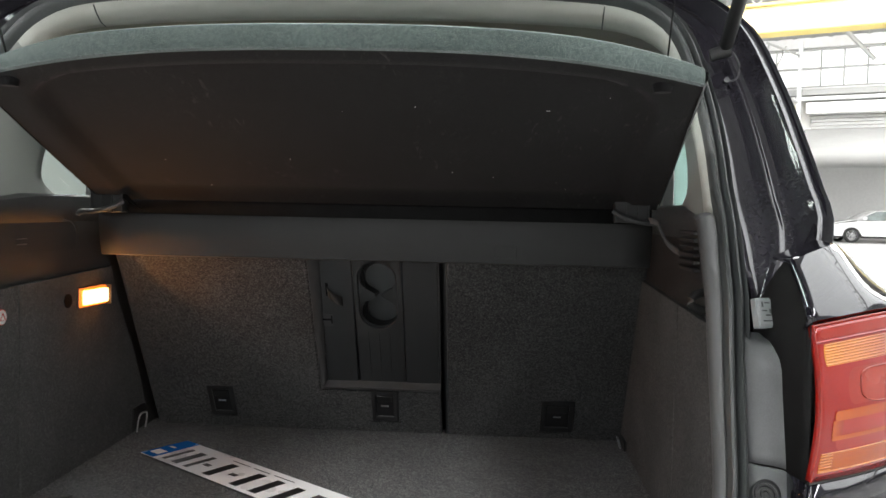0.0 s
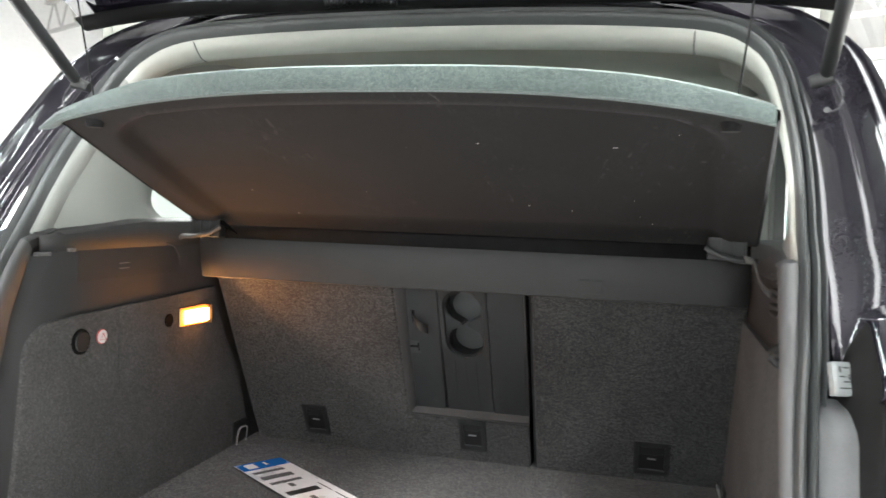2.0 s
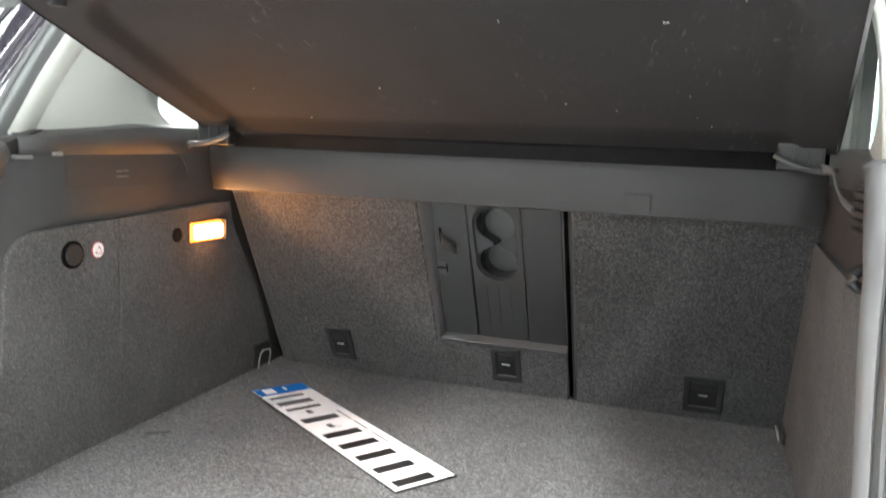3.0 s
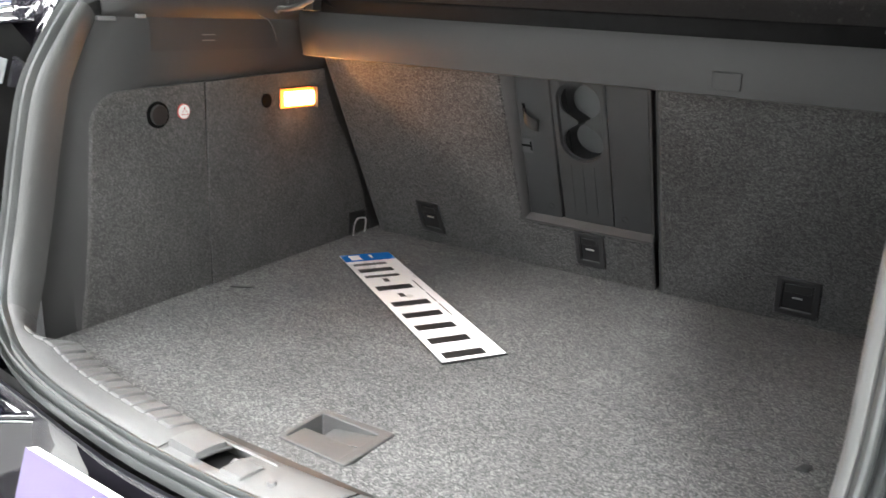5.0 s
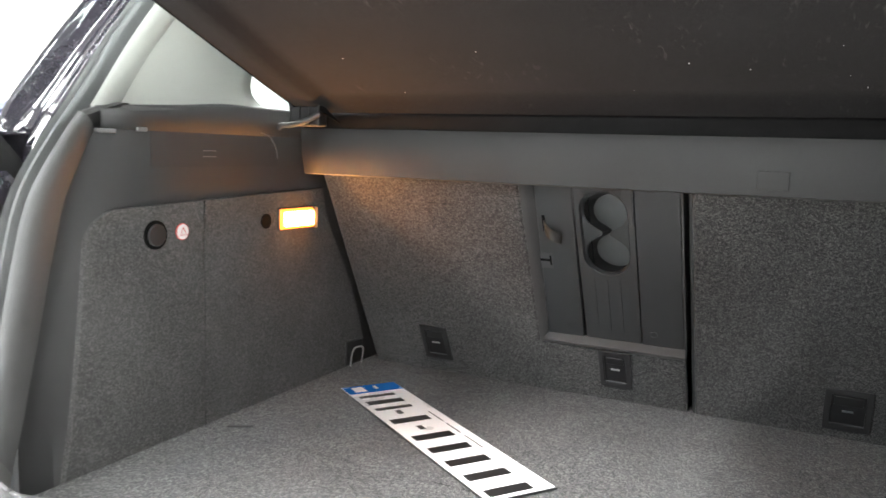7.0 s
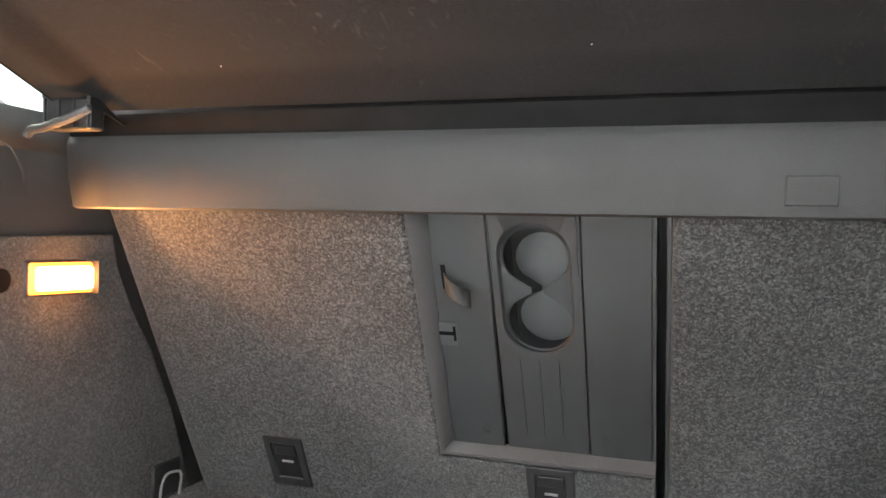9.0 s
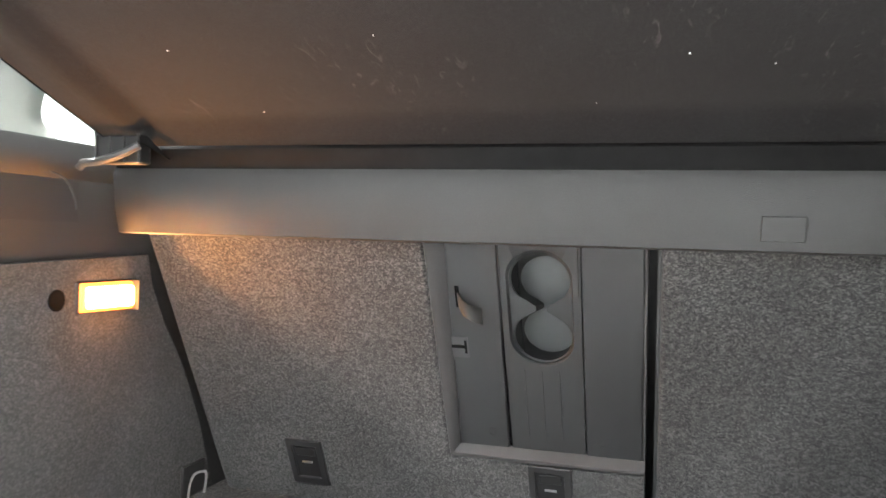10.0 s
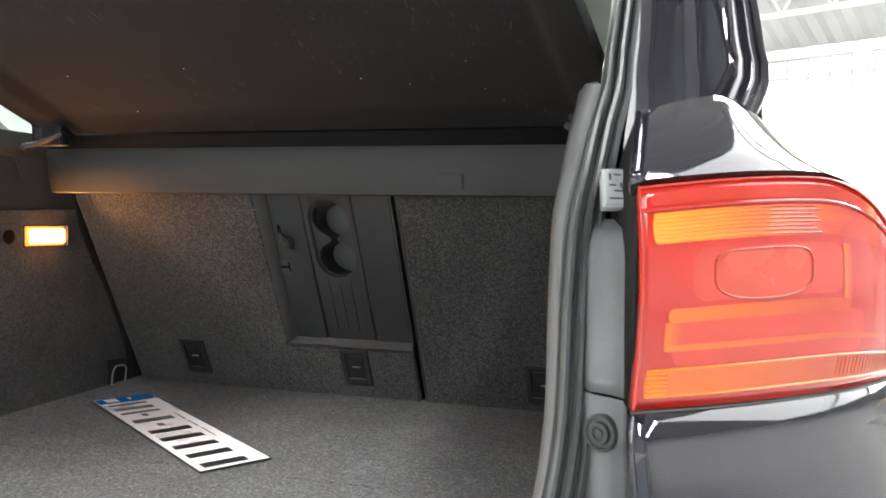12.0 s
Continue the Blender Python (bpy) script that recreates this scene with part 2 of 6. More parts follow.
def fading_lens(name, near, far, s):
    """Ribbed lens whose amber fades to red away from the car's middle."""
    m, nt, N, L, b = node_material(name)
    tc, sep, ramp = N.new("ShaderNodeTexCoord"), N.new("ShaderNodeSeparateXYZ"), N.new("ShaderNodeValToRGB")
    nz, mix = N.new("ShaderNodeTexNoise"), N.new("ShaderNodeMath")
    nz.inputs["Scale"].default_value = 5
    L.new(tc.outputs["Generated"], sep.inputs[0])
    L.new(tc.outputs["Generated"], nz.inputs["Vector"])
    mix.operation = "MULTIPLY_ADD"
    mix.inputs[1].default_value = 0.35
    L.new(nz.outputs["Fac"], mix.inputs[0])
    L.new(sep.outputs[0], mix.inputs[2])
    L.new(mix.outputs[0], ramp.inputs["Fac"])
    e = ramp.color_ramp.elements
    e[0].position, e[0].color = 0.15, (*(near if s > 0 else far), 1)
    e[1].position, e[1].color = 1.05, (*(far if s > 0 else near), 1)
    L.new(ramp.outputs["Color"], b.inputs["Base Color"])
    b.inputs["Roughness"].default_value, b.inputs["Coat Weight"].default_value = 0.15, 0.15
    b.inputs["Specular IOR Level"].default_value = 0.25
    b.inputs["Coat Roughness"].default_value = 0.04
    return m


LAMP_GLOW = glowing("lamp_glow", (1.0, 0.46, 0.13), 22)
# stands for the orange halo round the lit lens
HALO_GLOW = glowing("halo_glow", (1.0, 0.24, 0.03), 2.6)
DOME_GLOW = glowing("dome_glow", (1.0, 0.55, 0.16), 6)
PRIVACY_GLASS = glassy("privacy_glass", (0.30, 0.46, 0.43))
WINDOW_GLASS = glassy("window_glass", (0.75, 0.85, 0.80))
HALL_WHITE = plain("hall_white_paint", (0.80, 0.80, 0.79), 0.7, vary=0.05, scale=0.5, grain=0.03, grain_scale=8)
HALL_FLOOR = plain("hall_floor_paint", (0.40, 0.40, 0.39), 0.4, vary=0.08, scale=0.7, grain=0.04, grain_scale=12)
HALL_STEEL = plain("hall_steel", (0.45, 0.45, 0.44), 0.6, vary=0.1, scale=1)
YELLOW = plain("crane_yellow", (0.82, 0.68, 0.36), 0.5, vary=0.06, scale=1)
YELLOW_EDGE = plain("crane_yellow_edge", (0.74, 0.56, 0.16), 0.5, vary=0.06, scale=1)
ROOF_SHEET = plain("roof_sheet", (0.36, 0.365, 0.36), 0.6, vary=0.1, scale=0.8)
BLUE_PAINT = plain("blue_paint", (0.018, 0.024, 0.050), 0.25, coat=0.45, vary=0.15, scale=2, spec=0.2)
SILVER_PAINT = plain("white_paint", (0.78, 0.78, 0.78), 0.3, coat=1.0, vary=0.06, scale=2)
TYRE = plain("tyre_rubber", (0.02, 0.02, 0.02), 0.8, vary=0.2, scale=8)
RIM = plain("alloy_rim", (0.55, 0.55, 0.56), 0.3, metal=0.8, vary=0.08)
CAR_GLASS = plain("pale_car_glass", (0.20, 0.23, 0.225), 0.08, coat=1.0, vary=0.3, scale=3)
STICKER_RED = plain("sticker_red", (0.55, 0.05, 0.04), 0.5, vary=0.05)


# ---- mesh helpers ----
def thing(name, place, label, category, group=""):
    ob = new(name)
    ob.empty_display_size = 0.05
    ob.location = place
    bpy.context.view_layer.update()
    ob.matrix_world = Matrix.Translation(place)
    return tagged(ob, label, category, group)


def part(name, bm, material, parent=None, label="", smooth=True, bevel=0.0, solid=0.0, offset=-1.0, kind="", angle=40, face=None):
    bmesh.ops.recalc_face_normals(bm, faces=bm.faces) if not solid else None
    if face:
        bm.normal_update()
        if sum((f.normal * f.calc_area() for f in bm.faces), Vector()).dot(Vector(face)) < 0:
            bmesh.ops.reverse_faces(bm, faces=bm.faces)
    me = bpy.data.meshes.new(name)
    bm.to_mesh(me)
    bm.free()
    me.materials.append(material)
    ob = new(name, me)
    if solid:
        md = ob.modifiers.new("thickness", "SOLIDIFY")
        md.thickness, md.offset = solid, offset
    if bevel:
        md = ob.modifiers.new("edges", "BEVEL")
        md.width, md.segments, md.limit_method, md.angle_limit = bevel, 2, "ANGLE", radians(35)
    if smooth:
        me.shade_smooth()
        me.set_sharp_from_angle(angle=radians(angle))
    if parent:
        ob.parent = parent
        if parent.type == "EMPTY":
            ob.matrix_parent_inverse = Matrix.Translation(-parent.location)
    return tagged(ob, label, kind=kind)


def sheet(rows, loop_u=False, loop_v=False):
    """A grid of faces through rows of points."""
    bm = bmesh.new()
    vs = [[bm.verts.new(p) for p in r] for r in rows]
    nr, nc = len(vs), len(vs[0])
    for i in range(nr if loop_u else nr - 1):
        for j in range(nc if loop_v else nc - 1):
            a, b, c, d = vs[i][j], vs[(i + 1) % nr][j], vs[(i + 1) % nr][(j + 1) % nc], vs[i][(j + 1) % nc]
            bm.faces.new((a, b, c, d))
    return bm


def box(x0, x1, y0, y1, z0, z1, bm=None):
    bm = bm or bmesh.new()
    v = [bm.verts.new((x, y, z)) for x in (x0, x1) for y in (y0, y1) for z in (z0, z1)]
    for f in ((0, 1, 3, 2), (4, 6, 7, 5), (0, 4, 5, 1), (2, 3, 7, 6), (0, 2, 6, 4), (1, 5, 7, 3)):
        bm.faces.new([v[i] for i in f])
    return bm


def prism(outline, depth, bm=None):
    """An outline of 3D points pushed along the vector depth into a solid."""
    bm = bm or bmesh.new()
    a = [bm.verts.new(p) for p in outline]
    b = [bm.verts.new(Vector(p) + Vector(depth)) for p in outline]
    n = len(a)
    bm.faces.new(a)
    bm.faces.new(b[::-1])
    for i in range(n):
        bm.faces.new((a[i], b[i], b[(i + 1) % n], a[(i + 1) % n]))
    return bm


def tube(points, radius, sides=10, bm=None, closed=False):
    bm = bm or bmesh.new()
    pts = [Vector(p) for p in points]
    rings = []
    up = Vector((0.13, 0.31, 0.94))
    for i, p in enumerate(pts):
        a, b = pts[max(i - 1, 0)], pts[min(i + 1, len(pts) - 1)]
        if closed:
            a, b = pts[i - 1], pts[(i + 1) % len(pts)]
        t = (b - a).normalized()
        u = t.cross(up).normalized()
        w = t.cross(u)
        r = radius[i] if isinstance(radius, (list, tuple)) else radius
        rings.append([bm.verts.new(p + r * (math.cos(k * math.tau / sides) * u + math.sin(k * math.tau / sides) * w)) for k in range(sides)])
    m = len(rings)
    for i in range(m if closed else m - 1):
        for k in range(sides):
            bm.faces.new((rings[i][k], rings[i][(k + 1) % sides], rings[(i + 1) % m][(k + 1) % sides], rings[(i + 1) % m][k]))
    if not closed:
        bm.faces.new(rings[0][::-1])
        bm.faces.new(rings[-1])
    return bm


def smooth_line(points, n):
    """n points along a Catmull-Rom curve through the given ones, evenly spaced."""
    P = [Vector(p) for p in points]
    Q = []
    for i in range(len(P) - 1):
        a, b, c, d = P[max(i - 1, 0)], P[i], P[i + 1], P[min(i + 2, len(P) - 1)]
        for k in range(12):
            t = k / 12
            Q.append(0.5 * (2 * b + (c - a) * t + (2 * a - 5 * b + 4 * c - d) * t * t + (3 * b - a - 3 * c + d) * t ** 3))
    Q.append(P[-1])
    s = [0.0]
    for a, b in zip(Q, Q[1:]):
        s.append(s[-1] + (b - a).length)
    out, j = [], 0
    for k in range(n):
        w = s[-1] * k / (n - 1)
        while j < len(s) - 2 and s[j + 1] < w:
            j += 1
        f = (w - s[j]) / max(s[j + 1] - s[j], 1e-9)
        out.append(Q[j].lerp(Q[j + 1], min(max(f, 0), 1)))
    return out


def interp(z, table):
    return float(np.interp(z, [r[0] for r in table], [r[1] for r in table]))


# ---- the hall ----
# the hall stands turned against the car, about the post beside its shutter door
PIVOT = Vector((7.7, 17.9, 0))
HALL = Matrix.Translation(PIVOT) @ Matrix.Rotation(radians(-26), 4, "Z") @ Matrix.Translation(-PIVOT)


def structure(name, bm, material, label, smooth=False):
    ob = part(name, bm, material, None, label, smooth=smooth)
    ob.matrix_world = HALL
    return tagged(ob, label, kind="structure")


def in_hall(ob):
    ob.matrix_world = HALL @ Matrix.Translation(ob.location)
    return ob


structure("ground", box(-40, 45, -40, 60, GROUND - 0.2, GROUND), HALL_FLOOR, "pale painted concrete floor of a vehicle hall")
WIN_Z0, WIN_Z1 = 4.30, 5.25
north = box(-16, 7.7, 18, 18.3, GROUND, 3.3)
box(-16, 22, 18, 18.3, 3.3, WIN_Z0, north)
box(-16, 22, 18, 18.3, WIN_Z1, 5.5, north)
structure("wall_north", north, HALL_WHITE, "white painted hall wall below a band of windows")
annex = box(5, 26, 40, 40.3, GROUND, 3.6)
box(5, 5.3, 18.3, 40, GROUND, 3.6, annex)
box(26, 26.3, 18.3, 40, GROUND, 3.6, annex)
structure("wall_annex", annex, HALL_WHITE, "white wall of the bay beyond the open door")
structure("ceiling_annex", box(5, 26.3, 18.3, 40.3, 3.6, 3.7), HALL_WHITE, "white ceiling of the bay beyond the open door")
structure("wall_west", box(-16.3, -16, -14, 18.3, GROUND, 7.55), HALL_WHITE, "white painted hall wall")
structure("wall_east", box(22, 22.3, -14, 18.3, GROUND, 7.55), HALL_WHITE, "white painted hall wall")
south = box(-16, -0.6, -14.3, -14, GROUND, 7.5)
box(18.6, 22, -14.3, -14, GROUND, 7.5, south)
box(-0.6, 18.6, -14.3, -14, GROUND, 1.4, south)
box(-0.6, 18.6, -14.3, -14, 7.0, 7.5, south)
structure("wall_south", south, HALL_WHITE, "white hall wall with one very wide window")

# corrugated roof, one sheet with its folds, falling to the window band
rows = []
for i in range(191):
    x = -16.2 + i * 0.2
    fold = 0.05 if i % 2 else 0.0
    rows.append([(x, -14.3, 7.5 + fold), (x, 12.0, 7.5 + fold), (x, 18.35, 5.36 + fold)])
structure("ceiling", sheet(rows), ROOF_SHEET, "grey corrugated steel roof sheets")

win = thing("window_1", (3, 18.1, WIN_Z0), "long band of small hall window panes", "window")
win["kind"] = "structure"
part("bright_pane", box(-16, 22, 18.25, 18.28, WIN_Z0, WIN_Z1), glowing("window_daylight_glow", (1.0, 1.0, 1.0), 1.6), win, smooth=False)
for i in range(77):
    x = -16 + i * 0.5
    part("glazing_bar", box(x - 0.022, x + 0.022, 18.1, 18.16, WIN_Z0, WIN_Z1), HALL_STEEL, win, smooth=False)
for z in (WIN_Z0 + 0.03, (WIN_Z0 + WIN_Z1) / 2, WIN_Z1 - 0.03):
    part("window_frame", box(-16, 22, 18.09, 18.17, z - 0.025, z + 0.025), HALL_STEEL, win, smooth=False)
in_hall(win)


def crane():
    c = thing("overhead_crane", (7.4, 11.2, 4.2), "yellow overhead crane girder across the hall", "crane")
    part("girder", box(6.95, 22, 11.05, 11.33, 4.24, 4.64), YELLOW, c, smooth=False, bevel=0.01)
    part("flange", box(6.95, 22, 10.99, 11.39, 4.19, 4.24), YELLOW_EDGE, c, smooth=False, bevel=0.01)
    part("flange", box(6.95, 22, 10.99, 11.39, 4.64, 4.69), YELLOW_EDGE, c, smooth=False, bevel=0.01)
    return in_hall(c)


crane()


def truss(y, group, drop=0.0):
    t = thing("roof_truss", (3, y, 6.6 - drop), "grey steel lattice roof truss", "truss", group)
    part("top_chord", box(-16, 22, y - 0.06, y + 0.06, 7.3 - drop, 7.42 - drop), HALL_STEEL, t, smooth=False)
    part("bottom_chord", box(-16, 22, y - 0.06, y + 0.06, 6.4 - drop, 6.5 - drop), HALL_STEEL, t, smooth=False)
    web = bmesh.new()
    for i in range(38):
        x = -16 + i
        tube([(x, y, 6.45 - drop), (x + 0.5, y, 7.35 - drop)], 0.03, 6, web)
        tube([(x + 0.5, y, 7.35 - drop), (x + 1, y, 6.45 - drop)], 0.03, 6, web)
    part("web", web, HALL_STEEL, t, smooth=False)
    return in_hall(t)


for y, drop in ((-2.0, 0.0), (3.0, 0.0), (8.0, 0.0), (14.6, 0.95)):
    truss(y, "roof trusses", drop)

pipe = thing("wall_duct", (12, 17.7, 3.75), "pale horizontal duct along the hall wall", "duct")
part("duct", box(6.2, 22, 17.5, 17.95, 3.93, 4.02), HALL_WHITE, pipe, smooth=False, bevel=0.02)
part("rail", box(6.2, 22, 17.6, 17.95, 4.06, 4.20), HALL_STEEL, pipe, smooth=False, bevel=0.01)
in_hall(pipe)
shutter = thing("roller_shutter", (12, 17.9, GROUND), "white roller shutter door, partly raised", "shutter")
part("housing", box(7.75, 12.6, 17.55, 17.97, 3.62, 3.89), HALL_WHITE, shutter, smooth=False, bevel=0.02)
for i in range(4):
    part("slat", box(7.85, 12.5, 17.84, 17.9, 3.28 + i * 0.083, 3.354 + i * 0.083), HALL_STEEL, shutter, smooth=False, bevel=0.012)
in_hall(shutter)
post = thing("bracing_frame", (7.6, 17.3, GROUND), "pale steel post with slanting roof braces", "brace")
part("post", box(7.56, 7.66, 17.35, 17.45, GROUND, 5.3), HALL_WHITE, post, smooth=False, bevel=0.008)
for (xa, za), (xb, zb), r in (((6.55, 4.38), (7.6, 3.86), 0.03), ((8.5, 5.5), (9.15, 4.75), 0.05), ((6.45, 5.3), (6.3, 4.75), 0.02), ((6.92, 5.28), (6.7, 4.45), 0.025), ((6.86, 5.32), (7.6, 4.95), 0.03), ((7.3, 5.2), (6.9, 4.2), 0.02)):
    part("brace", tube([(xa, 17.3, za), (xb, 17.3, zb)], r, 8), HALL_STEEL, post)
in_hall(post)
stop_block = thing("crane_buffer", (7.3, 17.4, 3.55), "yellow crane bracket high on the hall wall", "bracket")
part("block", box(6.2, 7.52, 17.45, 17.8, 3.40, 3.82), YELLOW, stop_block, smooth=False, bevel=0.015)
in_hall(stop_block)


# ---- parked cars ----
def parked_car(name, place, heading, paint, label, spokes=14):
    """A saloon on its wheels: x forward, y to its left, built at the origin and then turned."""
    car = thing(name, (0, 0, 0), label, "car")
    # half outline in side view, from rear bumper over the roof to the front
    def section(x):
        roof = interp(x, [(-2.35, 0.90), (-2.2, 0.93), (-1.9, 0.95), (-1.27, 1.00), (-1.06, 1.10), (-0.92, 1.26), (-0.66, 1.38), (-0.15, 1.44), (0.4, 1.41), (1.10, 1.03), (2.0, 0.86), (2.35, 0.62)])
        belt = interp(x, [(-2.35, 0.84), (-1.7, 0.925), (-1.0, 0.965), (0, 0.95), (1.2, 0.92), (2.0, 0.8), (2.35, 0.55)])
        half = interp(x, [(-2.35, 0.62), (-2.1, 0.82), (-1.2, 0.90), (0, 0.9), (1.2, 0.9), (2.0, 0.82), (2.35, 0.55)])
        return roof, min(belt, roof - 0.03), half
    for name2, lo, hi in (("body", 0, 6), ("roof", 8, 11)):
        rows = []
        for i in range(49):
            x = -2.35 + 4.7 * i / 48
            roof, belt, half = section(x)
            low = 0.28
            for wx in (-1.40, 1.40):
                d = abs(x - wx)
                if d < 0.36:
                    low = max(low, 0.33 + math.sqrt(0.36 ** 2 - d * d) - 0.03)
            g = half * 0.80
            ring = [(half * 0.98, low), (half, low + (belt - low) * 0.35), (half * 0.985, low + (belt - low) * 0.6), (half, low + (belt - low) * 0.72),
                    (half * 0.985, belt - 0.02), (half * 0.95, belt), (half * 0.94, belt + 0.005), (half * 0.93, belt + 0.01),
                    (g * 0.9, roof - 0.05), (g * 0.8, roof - 0.01), (g * 0.5, roof), (0, roof + 0.01)]
            pts = [(x, y, z) for y, z in ring[lo:hi + 1]]
            rows.append(pts)
        full = [[(x, -y, z) for x, y, z in r] for r in rows]
        if lo:
            rows = [r + m[::-1][1:] for r, m in zip(rows, full)]
            part(name2, sheet(rows), paint, car, angle=60)
        else:
            part("body_side", sheet(rows), paint, car, angle=60)
            part("body_side", sheet(full), paint, car, angle=60)
    # glasshouse: two side panes a side and pillars
    for s in (1, -1):
        for x0, x1 in ((-1.00, -0.87), (-0.83, -0.14), (-0.06, 0.80)):
            rows = []
            for i in range(7):
                x = x0 + (x1 - x0) * i / 6
                roof, belt, half = section(x)
                a = Vector((x, s * half * 0.93, belt + 0.03))
                b = Vector((x, s * half * 0.72, max(roof - 0.07, belt + 0.05)))
                rows.append([a, a.lerp(b, 0.5) + Vector((0, s * 0.015, 0)), b])
            part("side_window", sheet(rows), CAR_GLASS, car, angle=60)
        rows = []
        for i in range(31):
            x = -1.28 + 2.4 * i / 30
            roof, belt, half = section(x)
            a = Vector((x, s * half * 0.93, belt + 0.01))
            b = Vector((x, s * half * 0.72, max(roof - 0.045, belt + 0.02)))
            rows.append([a - Vector((0, s * 0.03, 0)), b - Vector((0, s * 0.03, 0))])
        part("pillar", sheet(rows), paint, car)
        for x in (-1.10, -0.15):
            h = part("door_handle", box(x - 0.12, x + 0.12, s * 0.895 - 0.02, s * 0.895 + 0.02, 0.80, 0.835), paint, car, bevel=0.01)
        part("mirror", box(0.82, 1.0, min(s * 0.86, s * 1.02), max(s * 0.86, s * 1.02), 0.98, 1.12), paint, car, bevel=0.04)
        for wx in (-1.40, 1.40):
            wy = s * 0.86
            tyre = bmesh.new()
            prof = [(0.235, -0.09), (0.245, -0.11), (0.315, -0.11), (0.33, -0.08), (0.33, 0.08), (0.315, 0.11), (0.245, 0.11), (0.235, 0.09)]
            rows = [[(wx + r * math.cos(a), wy + s * w, 0.33 + r * math.sin(a)) for r, w in prof] for a in [k * math.tau / 40 for k in range(40)]]
            wheel = part("tyre", sheet(rows, loop_u=True, loop_v=True), TYRE, car)
            rp = [(0.235, -0.09), (0.238, 0.09), (0.225, 0.10), (0.215, 0.07), (0.21, 0.0)]
            rows = [[(wx + r * math.cos(a), wy + s * w, 0.33 + r * math.sin(a)) for r, w in rp] for a in [k * math.tau / 40 for k in range(40)]]
            part("rim", sheet(rows, loop_u=True), RIM, wheel)
            for k in range(spokes):
                a = k * math.tau / spokes
                u, v = Vector((math.cos(a), 0, math.sin(a))), Vector((-math.sin(a), 0, math.cos(a)))
                c = Vector((wx, wy + s * 0.07, 0.33))
                out = [c + u * 0.03 + v * 0.012, c + u * 0.222 + v * 0.016, c + u * 0.222 - v * 0.016, c + u * 0.03 - v * 0.012]
                part("spoke", prism(out, (0, -s * 0.025, 0)), RIM, wheel, smooth=False)
            hub = [Vector((wx + 0.05 * math.cos(k * math.tau / 20), wy + s * 0.085, 0.33 + 0.05 * math.sin(k * math.tau / 20))) for k in range(20)]
            part("hub_cap", prism(hub, (0, -s * 0.04, 0)), RIM, wheel)
    part("underbody", box(-2.1, 2.1, -0.75, 0.75, 0.2, 0.5), BLACK, car, smooth=False)
    part("tail_lamp", box(-2.34, -2.1, 0.55, 0.8, 0.72, 0.88), RED_LENS, car, bevel=0.03)
    part("tail_lamp", box(-2.34, -2.1, -0.8, -0.55, 0.72, 0.88), RED_LENS, car, bevel=0.03)
    car.matrix_world = Matrix.Translation(place) @ Matrix.Rotation(radians(heading), 4, "Z")
    return car


HEAD = 58
bx, by = -5.10, 1.735
cx, cy = math.cos(radians(HEAD)), math.sin(radians(HEAD))
parked_car("blue_saloon_car", (bx + 1.4 * cx - 0.9 * cy, by + 1.4 * cy + 0.9 * cx, GROUND), HEAD, BLUE_PAINT, "dark blue saloon car with many-spoked alloy wheels")
parked_car("white_saloon_car", (17.2, 34.0, GROUND), 176, SILVER_PAINT, "white saloon car parked in the bright bay beyond the door", spokes=10)


# ---- the car with the open boot ----
CAR = thing("estate_car", (0, 0.6, GROUND), "black car with its tailgate raised and boot empty", "car")
FLOOR = 0.70
# opening: side profile of its plane, and the inner lip of the seal (right half, from the sill's middle to the roof's middle)
LIP = [(0, -0.905, 0.735), (0.12, -0.900, 0.735), (0.25, -0.885, 0.735), (0.36, -0.866, 0.738), (0.44, -0.843, 0.750), (0.488, -0.818, 0.785), (0.506, -0.797, 0.83),
       (0.512, -0.775, 0.90), (0.512, -0.752, 1.0), (0.515, -0.727, 1.075), (0.527, -0.674, 1.143), (0.54, -0.620, 1.20), (0.546, -0.555, 1.285),
       (0.545, -0.49, 1.365), (0.534, -0.422, 1.452), (0.508, -0.388, 1.502), (0.45, -0.368, 1.534), (0.33, -0.358, 1.548), (0.16, -0.353, 1.555), (0, -0.351, 1.557)]
right = smooth_line(LIP, 90)
left = [Vector((-p.x, p.y, p.z)) for p in right]
# the opening lies a little wider on its right side
right = [p + Vector((interp(p.z, [(0.755, 0.0), (0.80, 0.009), (0.90, 0.012), (1.10, 0.012), (1.17, 0.006), (1.23, 0.0)]), 0, 0)) for p in right]
loop = right + left[-2:0:-1]


def facing(p):
    """Rearward direction of the opening's surface at p."""
    a = interp(p.z, [(0.735, 72), (0.76, 60), (0.82, 15), (0.95, 6), (1.06, 10), (1.15, 38), (1.3, 40), (1.5, 42), (1.56, 48)])
    return Vector((0, -math.cos(radians(a)), math.sin(radians(a))))


frames = []
for i, p in enumerate(loop):
    t = (loop[(i + 1) % len(loop)] - loop[i - 1]).normalized()
    n = facing(p)
    u = t.cross(n).normalized()
    mid = Vector((0, p.y, 1.1))
    if u.dot(p - mid) < 0:
        u = -u
    frames.append((p, u, n))


SEAL = [(-0.004, -0.012), (-0.003, 0.004), (0.001, 0.011), (0.005, 0.0125), (0.009, 0.010), (0.0115, -0.002), (0.0140, -0.003), (0.0165, 0.0075), (0.0205, 0.0130), (0.0245, 0.0105), (0.0268, -0.002), (0.0292, -0.003), (0.0315, 0.0055), (0.0345, 0.0085), (0.0370, 0.004), (0.0378, -0.008)]


